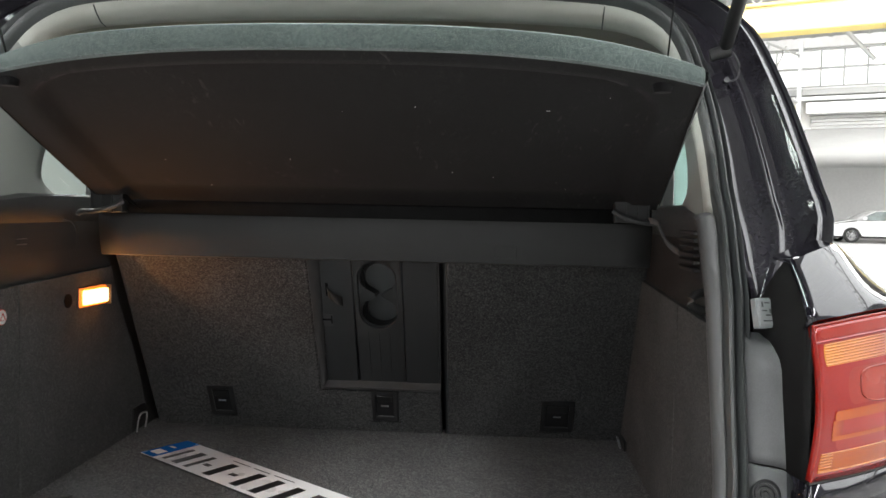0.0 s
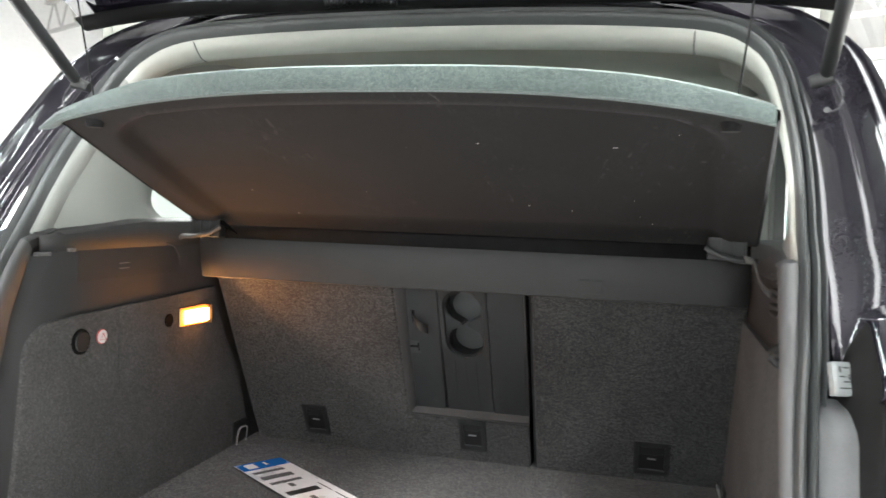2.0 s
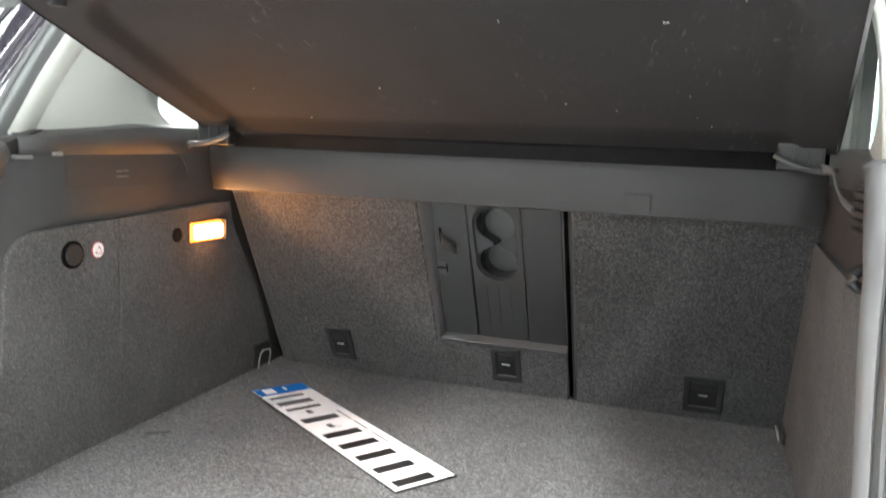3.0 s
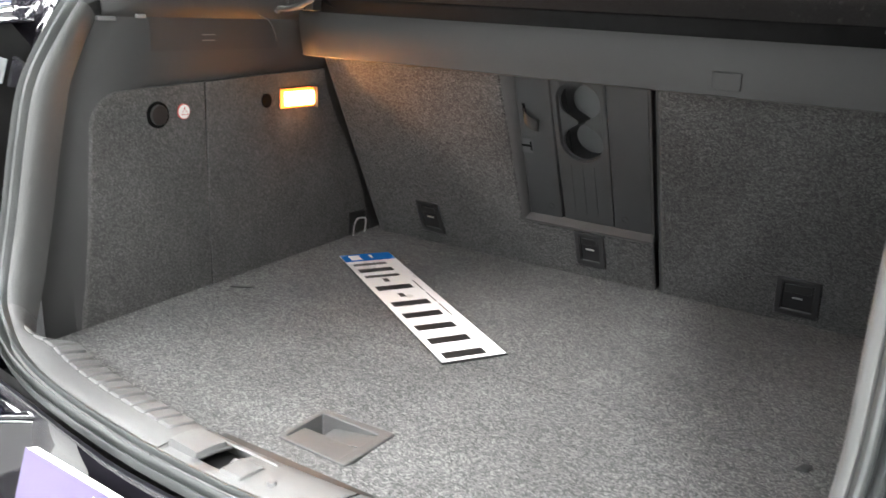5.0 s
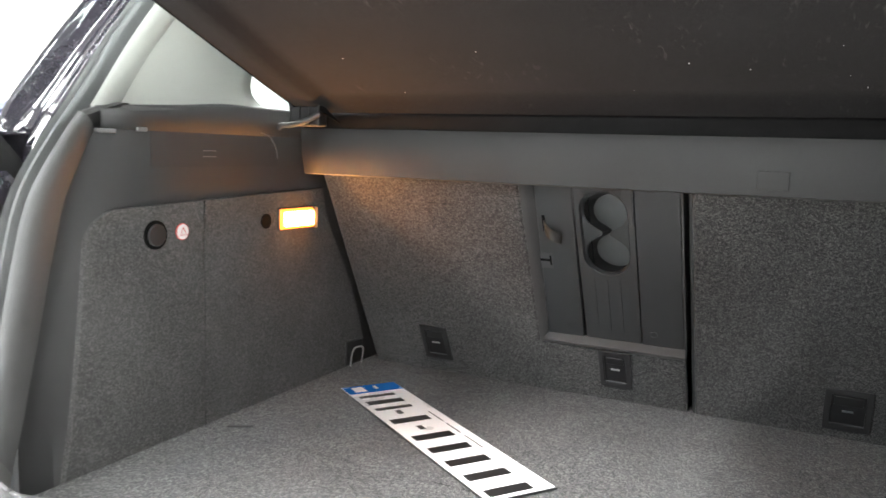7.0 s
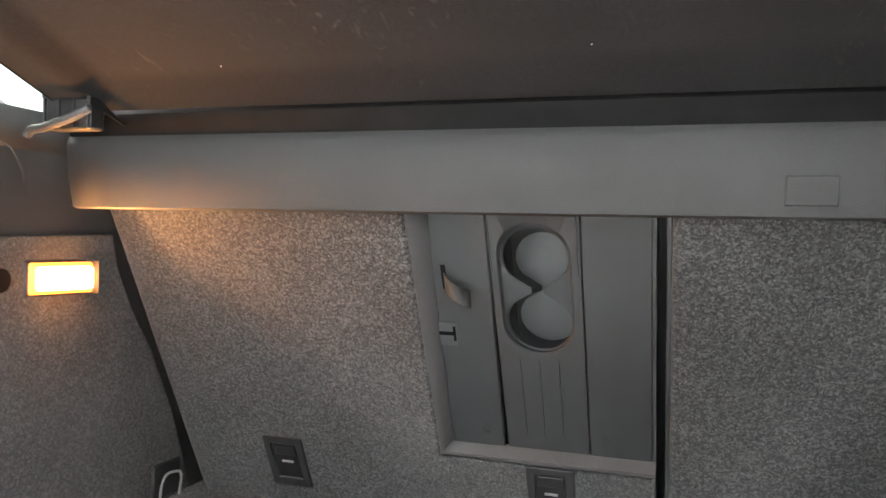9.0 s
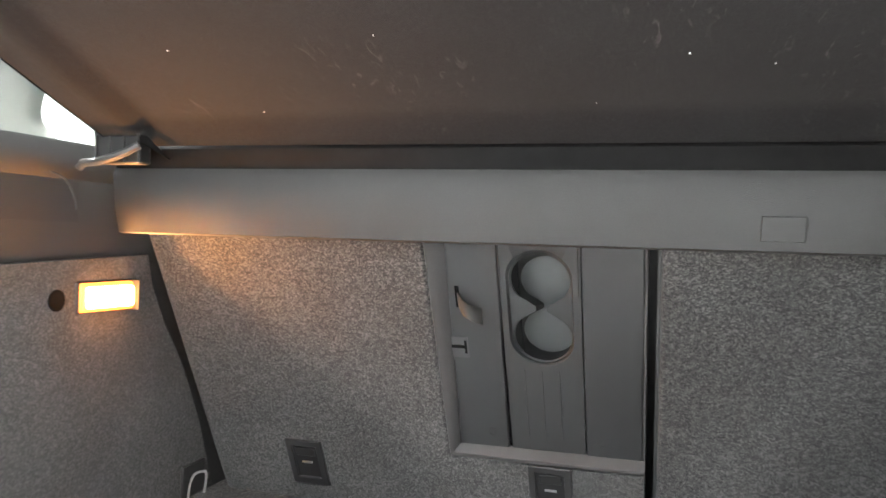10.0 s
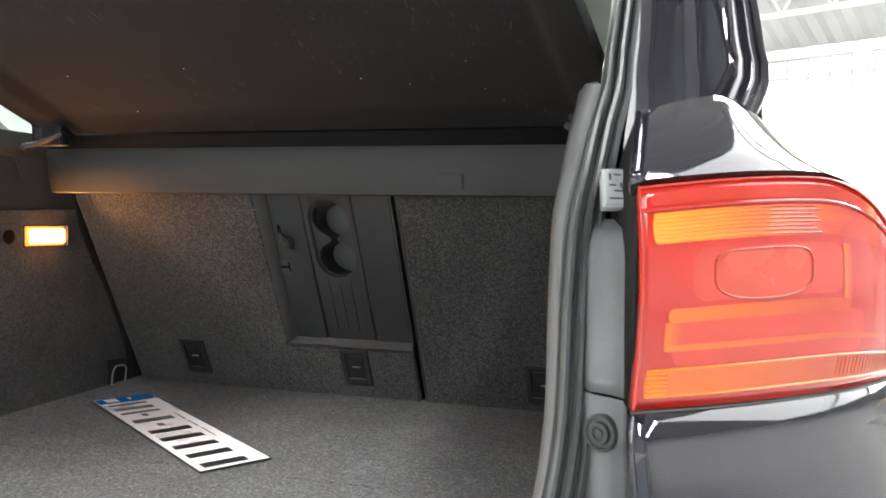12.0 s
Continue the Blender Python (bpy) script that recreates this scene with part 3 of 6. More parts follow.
def seal_row(p, u, n):
    """Seal section at p: narrower along the sill, where it sits further in, and round the top."""
    k = interp(p.z, [(0.740, 0.0), (0.800, 1.0)])
    w = interp(p.z, [(0.740, 0.62), (0.800, 0.72), (1.10, 0.72), (1.22, 0.68)])
    return [p + u * (a * w - 0.007 * (1 - k)) + n * b for a, b in SEAL]


part("rubber_seal", sheet([seal_row(*f) for f in frames], loop_u=True), RUBBER, CAR, "dark rubber door seal round the boot opening")
# painted channel outside the seal, then the fluted outer pillar
WIDTH = [(1.06, 0.040), (1.10, 0.050), (1.13, 0.080), (1.16, 0.108), (1.20, 0.122), (1.30, 0.110), (1.46, 0.100), (1.51, 0.080), (1.545, 0.055), (1.558, 0.045)]
k0 = next(i for i, f in enumerate(frames) if f[0].z > 1.06)
upper = [frames[i] for i in range(k0, len(frames)) if frames[i][0].z > 1.06]


def edge_point(p, u, n, extra=0.0, lift=0.0):
    return p + u * (interp(p.z, WIDTH) + extra) + n * (0.012 + lift)


rows = []
for p, u, n in upper:
    w = interp(p.z, WIDTH)
    c = interp(p.z, [(1.10, 0.042), (1.22, 0.030)])
    rows.append([p + u * (c - 0.008) - n * 0.008, p + u * c - n * 0.014, *[p + u * (c + (w - c) * a) - n * (0.016 - 0.012 * a * a - 0.005 * max(0.0, 1 - abs(a - 0.5) / 0.12)) for a in (0.1, 0.2, 0.3, 0.38, 0.42, 0.46, 0.5, 0.54, 0.58, 0.62, 0.7, 0.8)], edge_point(p, u, n, -0.004, -0.004), edge_point(p, u, n)])
part("body_channel", sheet(rows), JAMB_PAINT, CAR, "black painted channel beside the seal", angle=60)


CORNER = smooth_line([(0.578, -0.842, 0), (0.640, -0.812, 0), (0.698, -0.775, 0), (0.748, -0.735, 0), (0.788, -0.685, 0), (0.812, -0.625, 0), (0.828, -0.560, 0)], 61)
CORNER_LENGTH = sum((b - a).length for a, b in zip(CORNER, CORNER[1:]))


def corner(d):
    """Plan curve of the rear corner, d metres round it from the lamp's inner edge: outward, forward, and the way out from it."""
    k = min(max(d / CORNER_LENGTH, 0), 0.9999) * 60
    i = int(k)
    p = CORNER[i].lerp(CORNER[i + 1], k - i)
    t = (CORNER[min(i + 2, 60)] - CORNER[max(i - 1, 0)]).normalized()
    return p, Vector((t.y, -t.x, 0))


SHIFT = {1: 0.0, -1: 0.045}
REACH = 0.335


def stop(s, z, k):
    """Rubber stop on the jamb: flange, groove and nipple."""
    c = Vector((s * 0.560, -0.790 + SHIFT[s] * 1.5 - 0.06 * (0.894 - z), z))
    nrm = Vector((-s * 0.50, -0.866, 0))
    uu, vv = nrm.cross(Vector((0, 0, 1))).normalized(), Vector((0, 0, 1))
    prof = [(0.0150, -0.003), (0.0150, 0.004), (0.0140, 0.0055), (0.0125, 0.0055), (0.0115, 0.0035), (0.0095, 0.0035), (0.0085, 0.0065), (0.0060, 0.0065), (0.0052, 0.0045), (0.0036, 0.0045), (0.0030, 0.0060), (0.0005, 0.0060)]
    rows = [[c + nrm * h + (uu * math.cos(a) + vv * math.sin(a)) * r * k for r, h in prof] for a in [j * math.tau / 24 for j in range(24)]]
    part("bump_stop", sheet(rows, loop_u=True), BLACK, CAR, "black rubber bump stop")


for s in (1, -1):
    rows = []
    for p, u, n in upper:
        if p.x * s < 0.2 or p.z < 1.145:
            continue
        e = edge_point(p, u, n)
        row = [e]
        for k in range(1, 71):
            a = k / 70
            rib = 0.0062 * sum(math.cos((a - q) / 0.042 * math.pi / 2) ** 2 if abs(a - q) < 0.042 else 0.0 for q in (0.16, 0.36, 0.54))
            row.append(e + Vector((s * (0.038 * math.sin(a * math.pi / 2) + rib * 0.8), 0.088 * a * a + 0.02 * a - rib * 0.8, -0.004 * a)))
        if s > 0:
            row.append(e + Vector((0.060, 0.40, -0.004)))
            row.append(e + Vector((0.075, 0.62, -0.004)))
        rows.append(row)
    part("rear_pillar", sheet(rows), PAINT, CAR, "glossy black rear pillar with fluted edge", angle=60)
    low = [Vector(q) for q in rows[0 if s > 0 else -1]]
    foot = [low]
    for k in range(1, 7):
        a = k / 6 * math.pi / 2
        foot.append([q + Vector((-s * 0.026 * (1 - math.cos(a)) * min(1, j / 40), 0.040 * (1 - math.cos(a)), -(0.024 + 0.022 * max(0.0, 1 - j / 45)) * math.sin(a))) for j, q in enumerate(low)])
    part("pillar_foot", sheet(foot), PAINT, CAR, "rounded foot of the glossy pillar", angle=60)
    # shoulder panel between pillar and tail lamp
    rows = []
    for i in range(9):
        v = i / 8
        row = []
        for k in range(25):
            d = REACH * k / 24
            top = interp(d, [(0, 1.148), (0.05, 1.161), (0.09, 1.168), (0.13, 1.150), (0.17, 1.120), (0.21, 1.092), (0.275, 1.045), (0.34, 1.0)])
            bot = 1.090 + 0.012 * math.sin(min(d / 0.15, 1) * math.pi / 2) - 4.2 * max(0, d - 0.15) ** 2
            top = max(top, bot + 0.004)
            p, out = corner(d)
            row.append(Vector((s * (p.x - 0.025 * v * d / 0.27), p.y + SHIFT[s] + 0.004 + 0.062 * v ** 1.3 + 0.10 * d * v, bot + (top - bot) * v)))
        rows.append(row)
    rows.insert(0, [q + Vector((0, 0.012, -0.010)) for q in rows[0]])
    rows.append([q + Vector((0, 0.05, 0.003)) for q in rows[-1]])
    part("shoulder_panel", sheet(rows), PAINT, CAR, solid=0.003, face=(s * 0.5, -1, 0.3))
    # dark return beside the shoulder panel and the lamp
    rows = []
    for z, y in ((0.905, -0.838), (1.0, -0.838), (1.088, -0.832), (1.12, -0.806), (1.146, -0.778)):
        f = interp(z, [(1.06, 1.0), (1.12, 0.5), (1.146, 0.15)])
        rows.append([Vector((s * (0.5825 + (x - 0.5825) * f), y + SHIFT[s] + dy * f, z)) for x, dy in ((0.5825, 0.0), (0.5795, 0.016), (0.574, 0.050), (0.566, 0.095), (0.553, 0.125))])
    part("jamb_side", sheet(rows), HINGE_CLOTH, CAR, solid=0.002, face=(-s, -0.2, 0))
    # body side, from the shoulder forward
    rows = []
    for y in (-0.62, -0.42, -0.1, 0.3, 0.8, 1.3, 1.8, 2.4, 2.9, 3.15):
        w = interp(y, [(-0.62, -0.06), (-0.42, -0.02), (0.3, 0.03), (2.4, 0.03), (2.9, 0.0), (3.15, -0.06)])
        rows.append([Vector((s * (x + w), y, z)) for x, z in ((0.665, 1.18), (0.71, 1.155), (0.765, 1.11), (0.815, 1.03), (0.845, 0.85), (0.83, 0.6), (0.80, 0.35))])
    part("body_side", sheet(rows), PAINT, CAR)
    # jamb: plastic cover, painted lower part, bump stop, grey buffer block
    cover = smooth_line([(0.540, -0.768, 0), (0.550, -0.782, 0), (0.567, -0.791, 0), (0.5835, -0.809, 0)], 10)
    rows = []
    for i in range(13):
        v = i / 12
        z = 0.924 + 0.139 * v
        pull = 0.030 * max(0, (v - 0.75) / 0.25) ** 2
        rows.append([Vector((s * p.x, p.y + SHIFT[s] * 1.5 + 0.02 * v + pull, z)) for p in cover])
    part("jamb_cover", sheet(rows), JAMB_COVER, CAR, "grey moulded cover beside the tail lamp", solid=0.004, face=(0, -1, 0))
    rows = [[Vector((s * p.x, p.y + SHIFT[s] * 1.5 - 0.001 - 0.02 * (1 - v), 0.60 + 0.322 * v)) for p in cover] for v in [i / 8 for i in range(9)]]
    part("jamb_panel", sheet(rows), JAMB_COVER, CAR, solid=0.004, face=(0, -1, 0))
    # near-black sheet added for the shade in the hollow behind the jamb
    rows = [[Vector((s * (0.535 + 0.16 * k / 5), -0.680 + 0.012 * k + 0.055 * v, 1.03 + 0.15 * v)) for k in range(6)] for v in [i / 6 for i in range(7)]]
    part("jamb_recess_shade", sheet(rows), DEEP_BLACK, CAR, solid=0.004, face=(0, -1, 0))
    for cz, k in ((0.894, 1.0),) if s > 0 else ((0.894, 1.0), (0.815, 0.8)):
        stop(s, cz, k)
    buf = box(-0.0115, 0.0115, -0.006, 0.006, -0.017, 0.017)
    box(-0.0095, 0.0095, -0.0075, -0.005, -0.015, 0.015, buf)
    block_at = Matrix.Translation((s * 0.562, -0.750, 1.087)) @ Matrix.Rotation(s * 0.25, 4, "Z") @ Matrix.Rotation(-0.30, 4, "X")
    bmesh.ops.transform(buf, matrix=block_at, verts=buf.verts)
    buf_ob = part("buffer_block", buf, BUFFER_GREY, CAR, "grey buffer block with dark printed marks", bevel=0.0015)
    for x0, x1, z0, z1 in ((-0.006, -0.004, 0.006, 0.012), (-0.002, 0.004, 0.010, 0.0115), (-0.006, 0.0, 0.001, 0.0025), (-0.002, 0.006, -0.004, -0.0025), (-0.006, 0.005, -0.0105, -0.009), (0.003, 0.0045, -0.001, 0.004)):
        mark = box(x0, x1, -0.0079, -0.0074, z0, z1)
        bmesh.ops.transform(mark, matrix=block_at, verts=mark.verts)
        part("bar", mark, BLACK, buf_ob, smooth=False)
    # lower rear quarter, swelling into the bumper
    rows = []
    for i in range(13):
        v = i / 12
        z = 0.922 - 0.34 * v
        row = []
        for k in range(17):
            d = REACH * k / 16
            p, out = corner(d)
            q = min(max((0.905 - z) / 0.15, 0), 1)
            e = Vector((p.x + 0.004, p.y - 0.004, 0)) + out * 0.054 * q * q * (3 - 2 * q)
            row.append(Vector((s * e.x, e.y + SHIFT[s], z + 0.012 * d / 0.25)))
        rows.append(row)
    inner = [r[0] for r in rows]
    part("rear_quarter", sheet(rows), PAINT, CAR, solid=0.004, face=(s * 0.5, -1, 0))
    part("quarter_flank", sheet([inner, [q + Vector((-s * 0.003, 0.025, 0)) for q in inner], [Vector((s * 0.572, -0.775 + SHIFT[s], q.z)) for q in inner]]), PAINT, CAR, solid=0.003, face=(-s, 0, 0))


def tail_lamp(s):
    def surf(u, v, off=0.0):
        d = 0.275 * u
        p, out = corner(d)
        top = 1.086 + 0.012 * math.sin(min(d / 0.15, 1) * math.pi / 2) - 4.2 * max(0, d - 0.15) ** 2
        bot = 0.926 + 0.012 * u
        q = p + out * (off + 0.012 * math.sin(v * math.pi)) + Vector((0, 0.012 * (v - 0.2), 0))
        return Vector((s * (q.x + 0.005), q.y + SHIFT[s], bot + (top - bot) * v))

    def patch(u0, u1, v0, v1, off, n=16, m=5, round_end=0.0):
        """A patch on the lens; its ends are rounded over round_end."""
        rows = []
        for j in range(m + 1):
            g = abs(2 * j / m - 1)
            cut = round_end * (1 - math.sqrt(max(1 - g * g, 0.0)))
            rows.append([surf(u0 + cut + (u1 - u0 - 2 * cut) * i / n, v0 + (v1 - v0) * j / m, off) for i in range(n + 1)])
        return sheet(rows)

    ue = REACH / 0.275
    lamp = part("tail_lamp", patch(0, ue, 0, 1, 0, 48, 16), RED_LENS, CAR, "red tail lamp cluster with amber bands", solid=0.006, angle=60, face=(s * 0.5, -1, 0))
    fade = fading_lens("fading_amber_lens", (0.37, 0.130, 0.013), (0.175, 0.011, 0.006), s)
    dull = fading_lens("fading_orange_lens", (0.24, 0.052, 0.004), (0.165, 0.018, 0.007), s)
    guide = fading_lens("fading_light_guide", (0.27, 0.052, 0.005), (0.185, 0.020, 0.008), s)
    hint = (s * 0.5, -1, 0)
    part("top_reflector", patch(0.03, 0.80, 0.905, 0.965, 0.0004, 20, 4, 0.02), PINK_LENS, lamp, face=hint)
    part("upper_indicator", patch(0.035, 0.78, 0.735, 0.872, 0.0004, 24, 8, 0.01), fade, lamp, "pale amber ribbed band", face=hint)
    for k in range(8):
        v = 0.744 + k * 0.0172
        part("lens_rib", tube([surf(0.04 + (0.50 - 0.015 * (k % 3)) * i / 10, v, 0.0004) for i in range(11)], 0.0008, 5), fade, lamp)
    part("reflector_field", patch(0.09, 0.70, 0.19, 0.40, 0.0002, 20, 8, 0.02), PINK_LENS, lamp, "pale red reflector bowl", face=hint)
    part("reflector_field", patch(0.14, 0.62, 0.47, 0.70, 0.0002, 20, 8, 0.03), PINK_LENS, lamp, "pale red reflector bowl", face=hint)
    part("reflector_field", patch(0.74, 1.02, 0.24, 0.66, 0.0003, 14, 8, 0.04), PINK_LENS, lamp, "pale red reflector bowl", face=hint)
    part("brake_field", patch(0.215, 0.49, 0.475, 0.675, 0.0005, 14, 8, 0.03), BRAKE_LENS, lamp, "paler red reflector square", face=hint)
    part("light_guide", patch(0.075, 0.64, 0.385, 0.448, 0.0008, 24, 6, 0.010), guide, lamp, "slim orange light guide", face=hint)
    part("light_guide", patch(0.068, 0.95, 0.258, 0.286, 0.0008, 28, 4, 0.006), guide, lamp, "slim orange light guide", face=hint)
    part("light_guide_end", patch(0.068, 0.120, 0.284, 0.388, 0.0006, 6, 4), guide, lamp, face=hint)
    part("light_guide_end", patch(0.612, 0.640, 0.430, 0.700, 0.0007, 6, 6), guide, lamp, face=hint)
    part("lower_indicator", patch(0.025, 0.92, 0.055, 0.180, 0.0004, 30, 6, 0.008), dull, lamp, "amber lower indicator band", face=hint)
    for v in (0.056, 0.178):
        part("light_line", tube([surf(0.03 + 0.86 * i / 24, v, 0.0004) for i in range(25)], 0.0009, 5), AMBER_LENS, lamp)
    for k in range(6):
        part("lens_rib", tube([surf(0.028 + 0.06 * i / 4, 0.066 + k * 0.0195, 0.0004) for i in range(5)], 0.0010, 5), AMBER_LENS, lamp)
    for k in range(16):
        u = 0.62 + k * 0.015
        part("lens_rib", tube([surf(u, 0.075 + 0.095 * i / 4, 0.0004) for i in range(5)], 0.0006, 5), dull, lamp)
    ring = []
    for k in range(36):
        a = math.tau * k / 36
        ca, sa = math.cos(a), math.sin(a)
        q = 5.0 if sa > 0 else 2.6
        ring.append(surf(0.352 + 0.150 * math.copysign(abs(ca) ** (2 / q), ca), 0.575 + 0.110 * math.copysign(abs(sa) ** (2 / q), sa), 0.0006))
    part("light_line", tube(ring, 0.0008, 6, closed=True), BRAKE_LENS, lamp)
    # raised crease: along the top band, round the outer end and back under the lower band
    crease = [surf(0.0 + 0.80 * k / 20, 0.888, 0.0004) for k in range(21)]
    crease += [surf(0.80 + 0.30 * math.sin(a), 0.60 + 0.288 * math.cos(a), 0.0004) for a in [k / 12 * math.pi / 2 for k in range(1, 13)]]
    crease += [surf(1.10 - 0.08 * k / 8, 0.60 - 0.52 * k / 8, 0.0004) for k in range(1, 9)]
    part("lens_crease", tube(crease, 0.0015, 6), RED_LENS, lamp)
    part("lens_edge", tube([surf(ue * k / 30, 0.995, 0.0005) for k in range(31)], 0.0011, 6), PINK_LENS, lamp)
    part("lens_edge", tube([surf(0.004, k / 12, 0.0003) for k in range(13)], 0.0011, 6), PINK_LENS, lamp)
    edge = [surf(ue * k / 30, 0.0, -0.001) for k in range(31)]
    part("lens_gasket", tube([p + Vector((0, 0.002, -0.003)) for p in edge], 0.002, 6), BLACK, lamp)
    return lamp


for s in (1, -1):
    tail_lamp(s)

# bumper: lip beyond the seal, recess, step and outer skin
rows, gap = [], []
for i in range(41):
    x = -0.80 + 1.60 * i / 40
    a = abs(x)
    edge = interp(a, [(0, -0.927), (0.08, -0.926), (0.15, -0.923), (0.25, -0.909), (0.3, -0.901), (0.42, -0.882), (0.55, -0.865), (0.8, -0.76)])
    back = 0.16 * (a / 0.8) ** 3
    rows.append([Vector((x, y, z)) for y, z in ((edge + 0.010, 0.680), (edge + 0.0085, 0.714), (edge + 0.006, 0.7205), (edge + 0.001, 0.7210), (edge - 0.001, 0.7175), (edge - 0.004, 0.700), (edge - 0.012, 0.600), (edge - 0.03, 0.590), (-1.02 + back, 0.584), (-1.05 + back, 0.57), (-1.06 + back, 0.50), (-1.03 + back, 0.34))])
    gap.append([Vector((x, edge + 0.05, 0.682)), Vector((x, edge + 0.010, 0.682))])
part("rear_bumper", sheet(rows), PAINT, CAR, "black rear bumper with a recessed loading step", angle=60)
part("sill_gap", sheet(gap), BLACK, CAR)
for s in (1, -1):
    # slanting cheek beside the step, with a glossy flange on its rim
    rim = [(0.306, -0.899), (0.318, -0.905), (0.345, -0.926), (0.40, -0.965), (0.50, -0.99)]
    back = [(0.55, -0.900), (0.46, -0.880), (0.335, -0.893)]
    cheek = part("step_cheek", prism([(s * x, y, 0.60) for x, y in rim + back], (0, 0, 0.108)), PAINT, CAR, bevel=0.004)
    part("cheek_rim", prism([(s * x, y, 0.708) for x, y in rim + [(x + 0.004, y + 0.009) for x, y in rim[::-1]]], (0, 0, 0.007)), PAINT, cheek, bevel=0.002)
# roof skin
rows = []
for y, z in ((-0.335, 1.585), (-0.33, 1.615), (-0.25, 1.64), (0.2, 1.68), (0.8, 1.70), (1.4, 1.66), (1.75, 1.60)):
    rows.append([Vector((x, y, z - 0.16 * (abs(x) / 0.64) ** 4)) for x in [-0.66 + 1.32 * k / 20 for k in range(21)]])
part("roof", sheet(rows), PAINT, CAR, "black painted roof", solid=0.004)
rows = []
for y, z, w in ((1.76, 1.592, 0.60), (2.1, 1.37, 0.64), (2.5, 1.11, 0.68)):
    rows.append([Vector((w * (k / 8 - 1), y - 0.10 * abs(k / 8 - 1) ** 2, z - 0.05 * abs(k / 8 - 1) ** 3)) for k in range(17)])
shield = part("windscreen", sheet(rows), WINDOW_GLASS, CAR, "clear windscreen", solid=0.005)
shield.visible_shadow = False
rows = []
for y, z, w in ((2.47, 1.09, 0.74), (2.9, 1.04, 0.76), (3.2, 0.97, 0.74), (3.36, 0.86, 0.70), (3.42, 0.70, 0.72), (3.42, 0.48, 0.72), (3.36, 0.34, 0.70)):
    rows.append([Vector((w * (k / 8 - 1), y - 0.22 * abs(k / 8 - 1) ** 3, z - 0.06 * abs(k / 8 - 1) ** 4)) for k in range(17)])
part("bonnet_and_front", sheet(rows), PAINT, CAR, "black bonnet and front", solid=0.004)

# ---- boot lining ----
WALL_L, WALL_R = -0.518, 0.545


def seat_y(z, off=0.0):
    return -0.53 * (z - 0.80) + off


def wall_x(s):
    return WALL_R if s > 0 else WALL_L


def lip_at(z):
    """Inner lip of the seal at height z, right side."""
    c = [(p.z, p.x, p.y) for p in right if p.z > 0.79]
    return float(np.interp(z, [q[0] for q in c], [q[1] for q in c])), float(np.interp(z, [q[0] for q in c], [q[2] for q in c]))


SIDE_PROFILE = [(-0.002, -0.006), (0.004, 0.003), (0.009, 0.000), (0.012, -0.010), (0.010, -0.024), (0.005, -0.040), (-0.001, -0.054)]
SILL_PROFILE = [(-0.006, 0.002), (0.004, 0.007), (0.034, 0.006), (0.045, 0.0045), (0.062, 0.000), (0.080, -0.006), (0.090, -0.042)]


def trim_row(p, u, n):
    """Moulding inside the seal: low wall at the sides, broad ribbed slope at the sill."""
    w = interp(abs(p.x), [(0.40, 0.0), (0.485, 1.0)]) if p.z < 0.9 else 1.0
    w = w * w * (3 - 2 * w)
    row = []
    for (a, b), (dy, dz) in zip(SIDE_PROFILE, SILL_PROFILE):
        full = 1 + interp(p.z, [(0.80, 0.0), (1.0, 0.35), (1.10, 0.7), (1.19, 1.2)]) if p.x > 0 and a > 0 else 1.0
        if p.x < 0:
            b *= interp(p.z, [(1.05, 1.0), (1.18, 0.65)])
        row.append((p + Vector((0, dy, dz))).lerp(p - u * a * full + n * b, w))
    return row


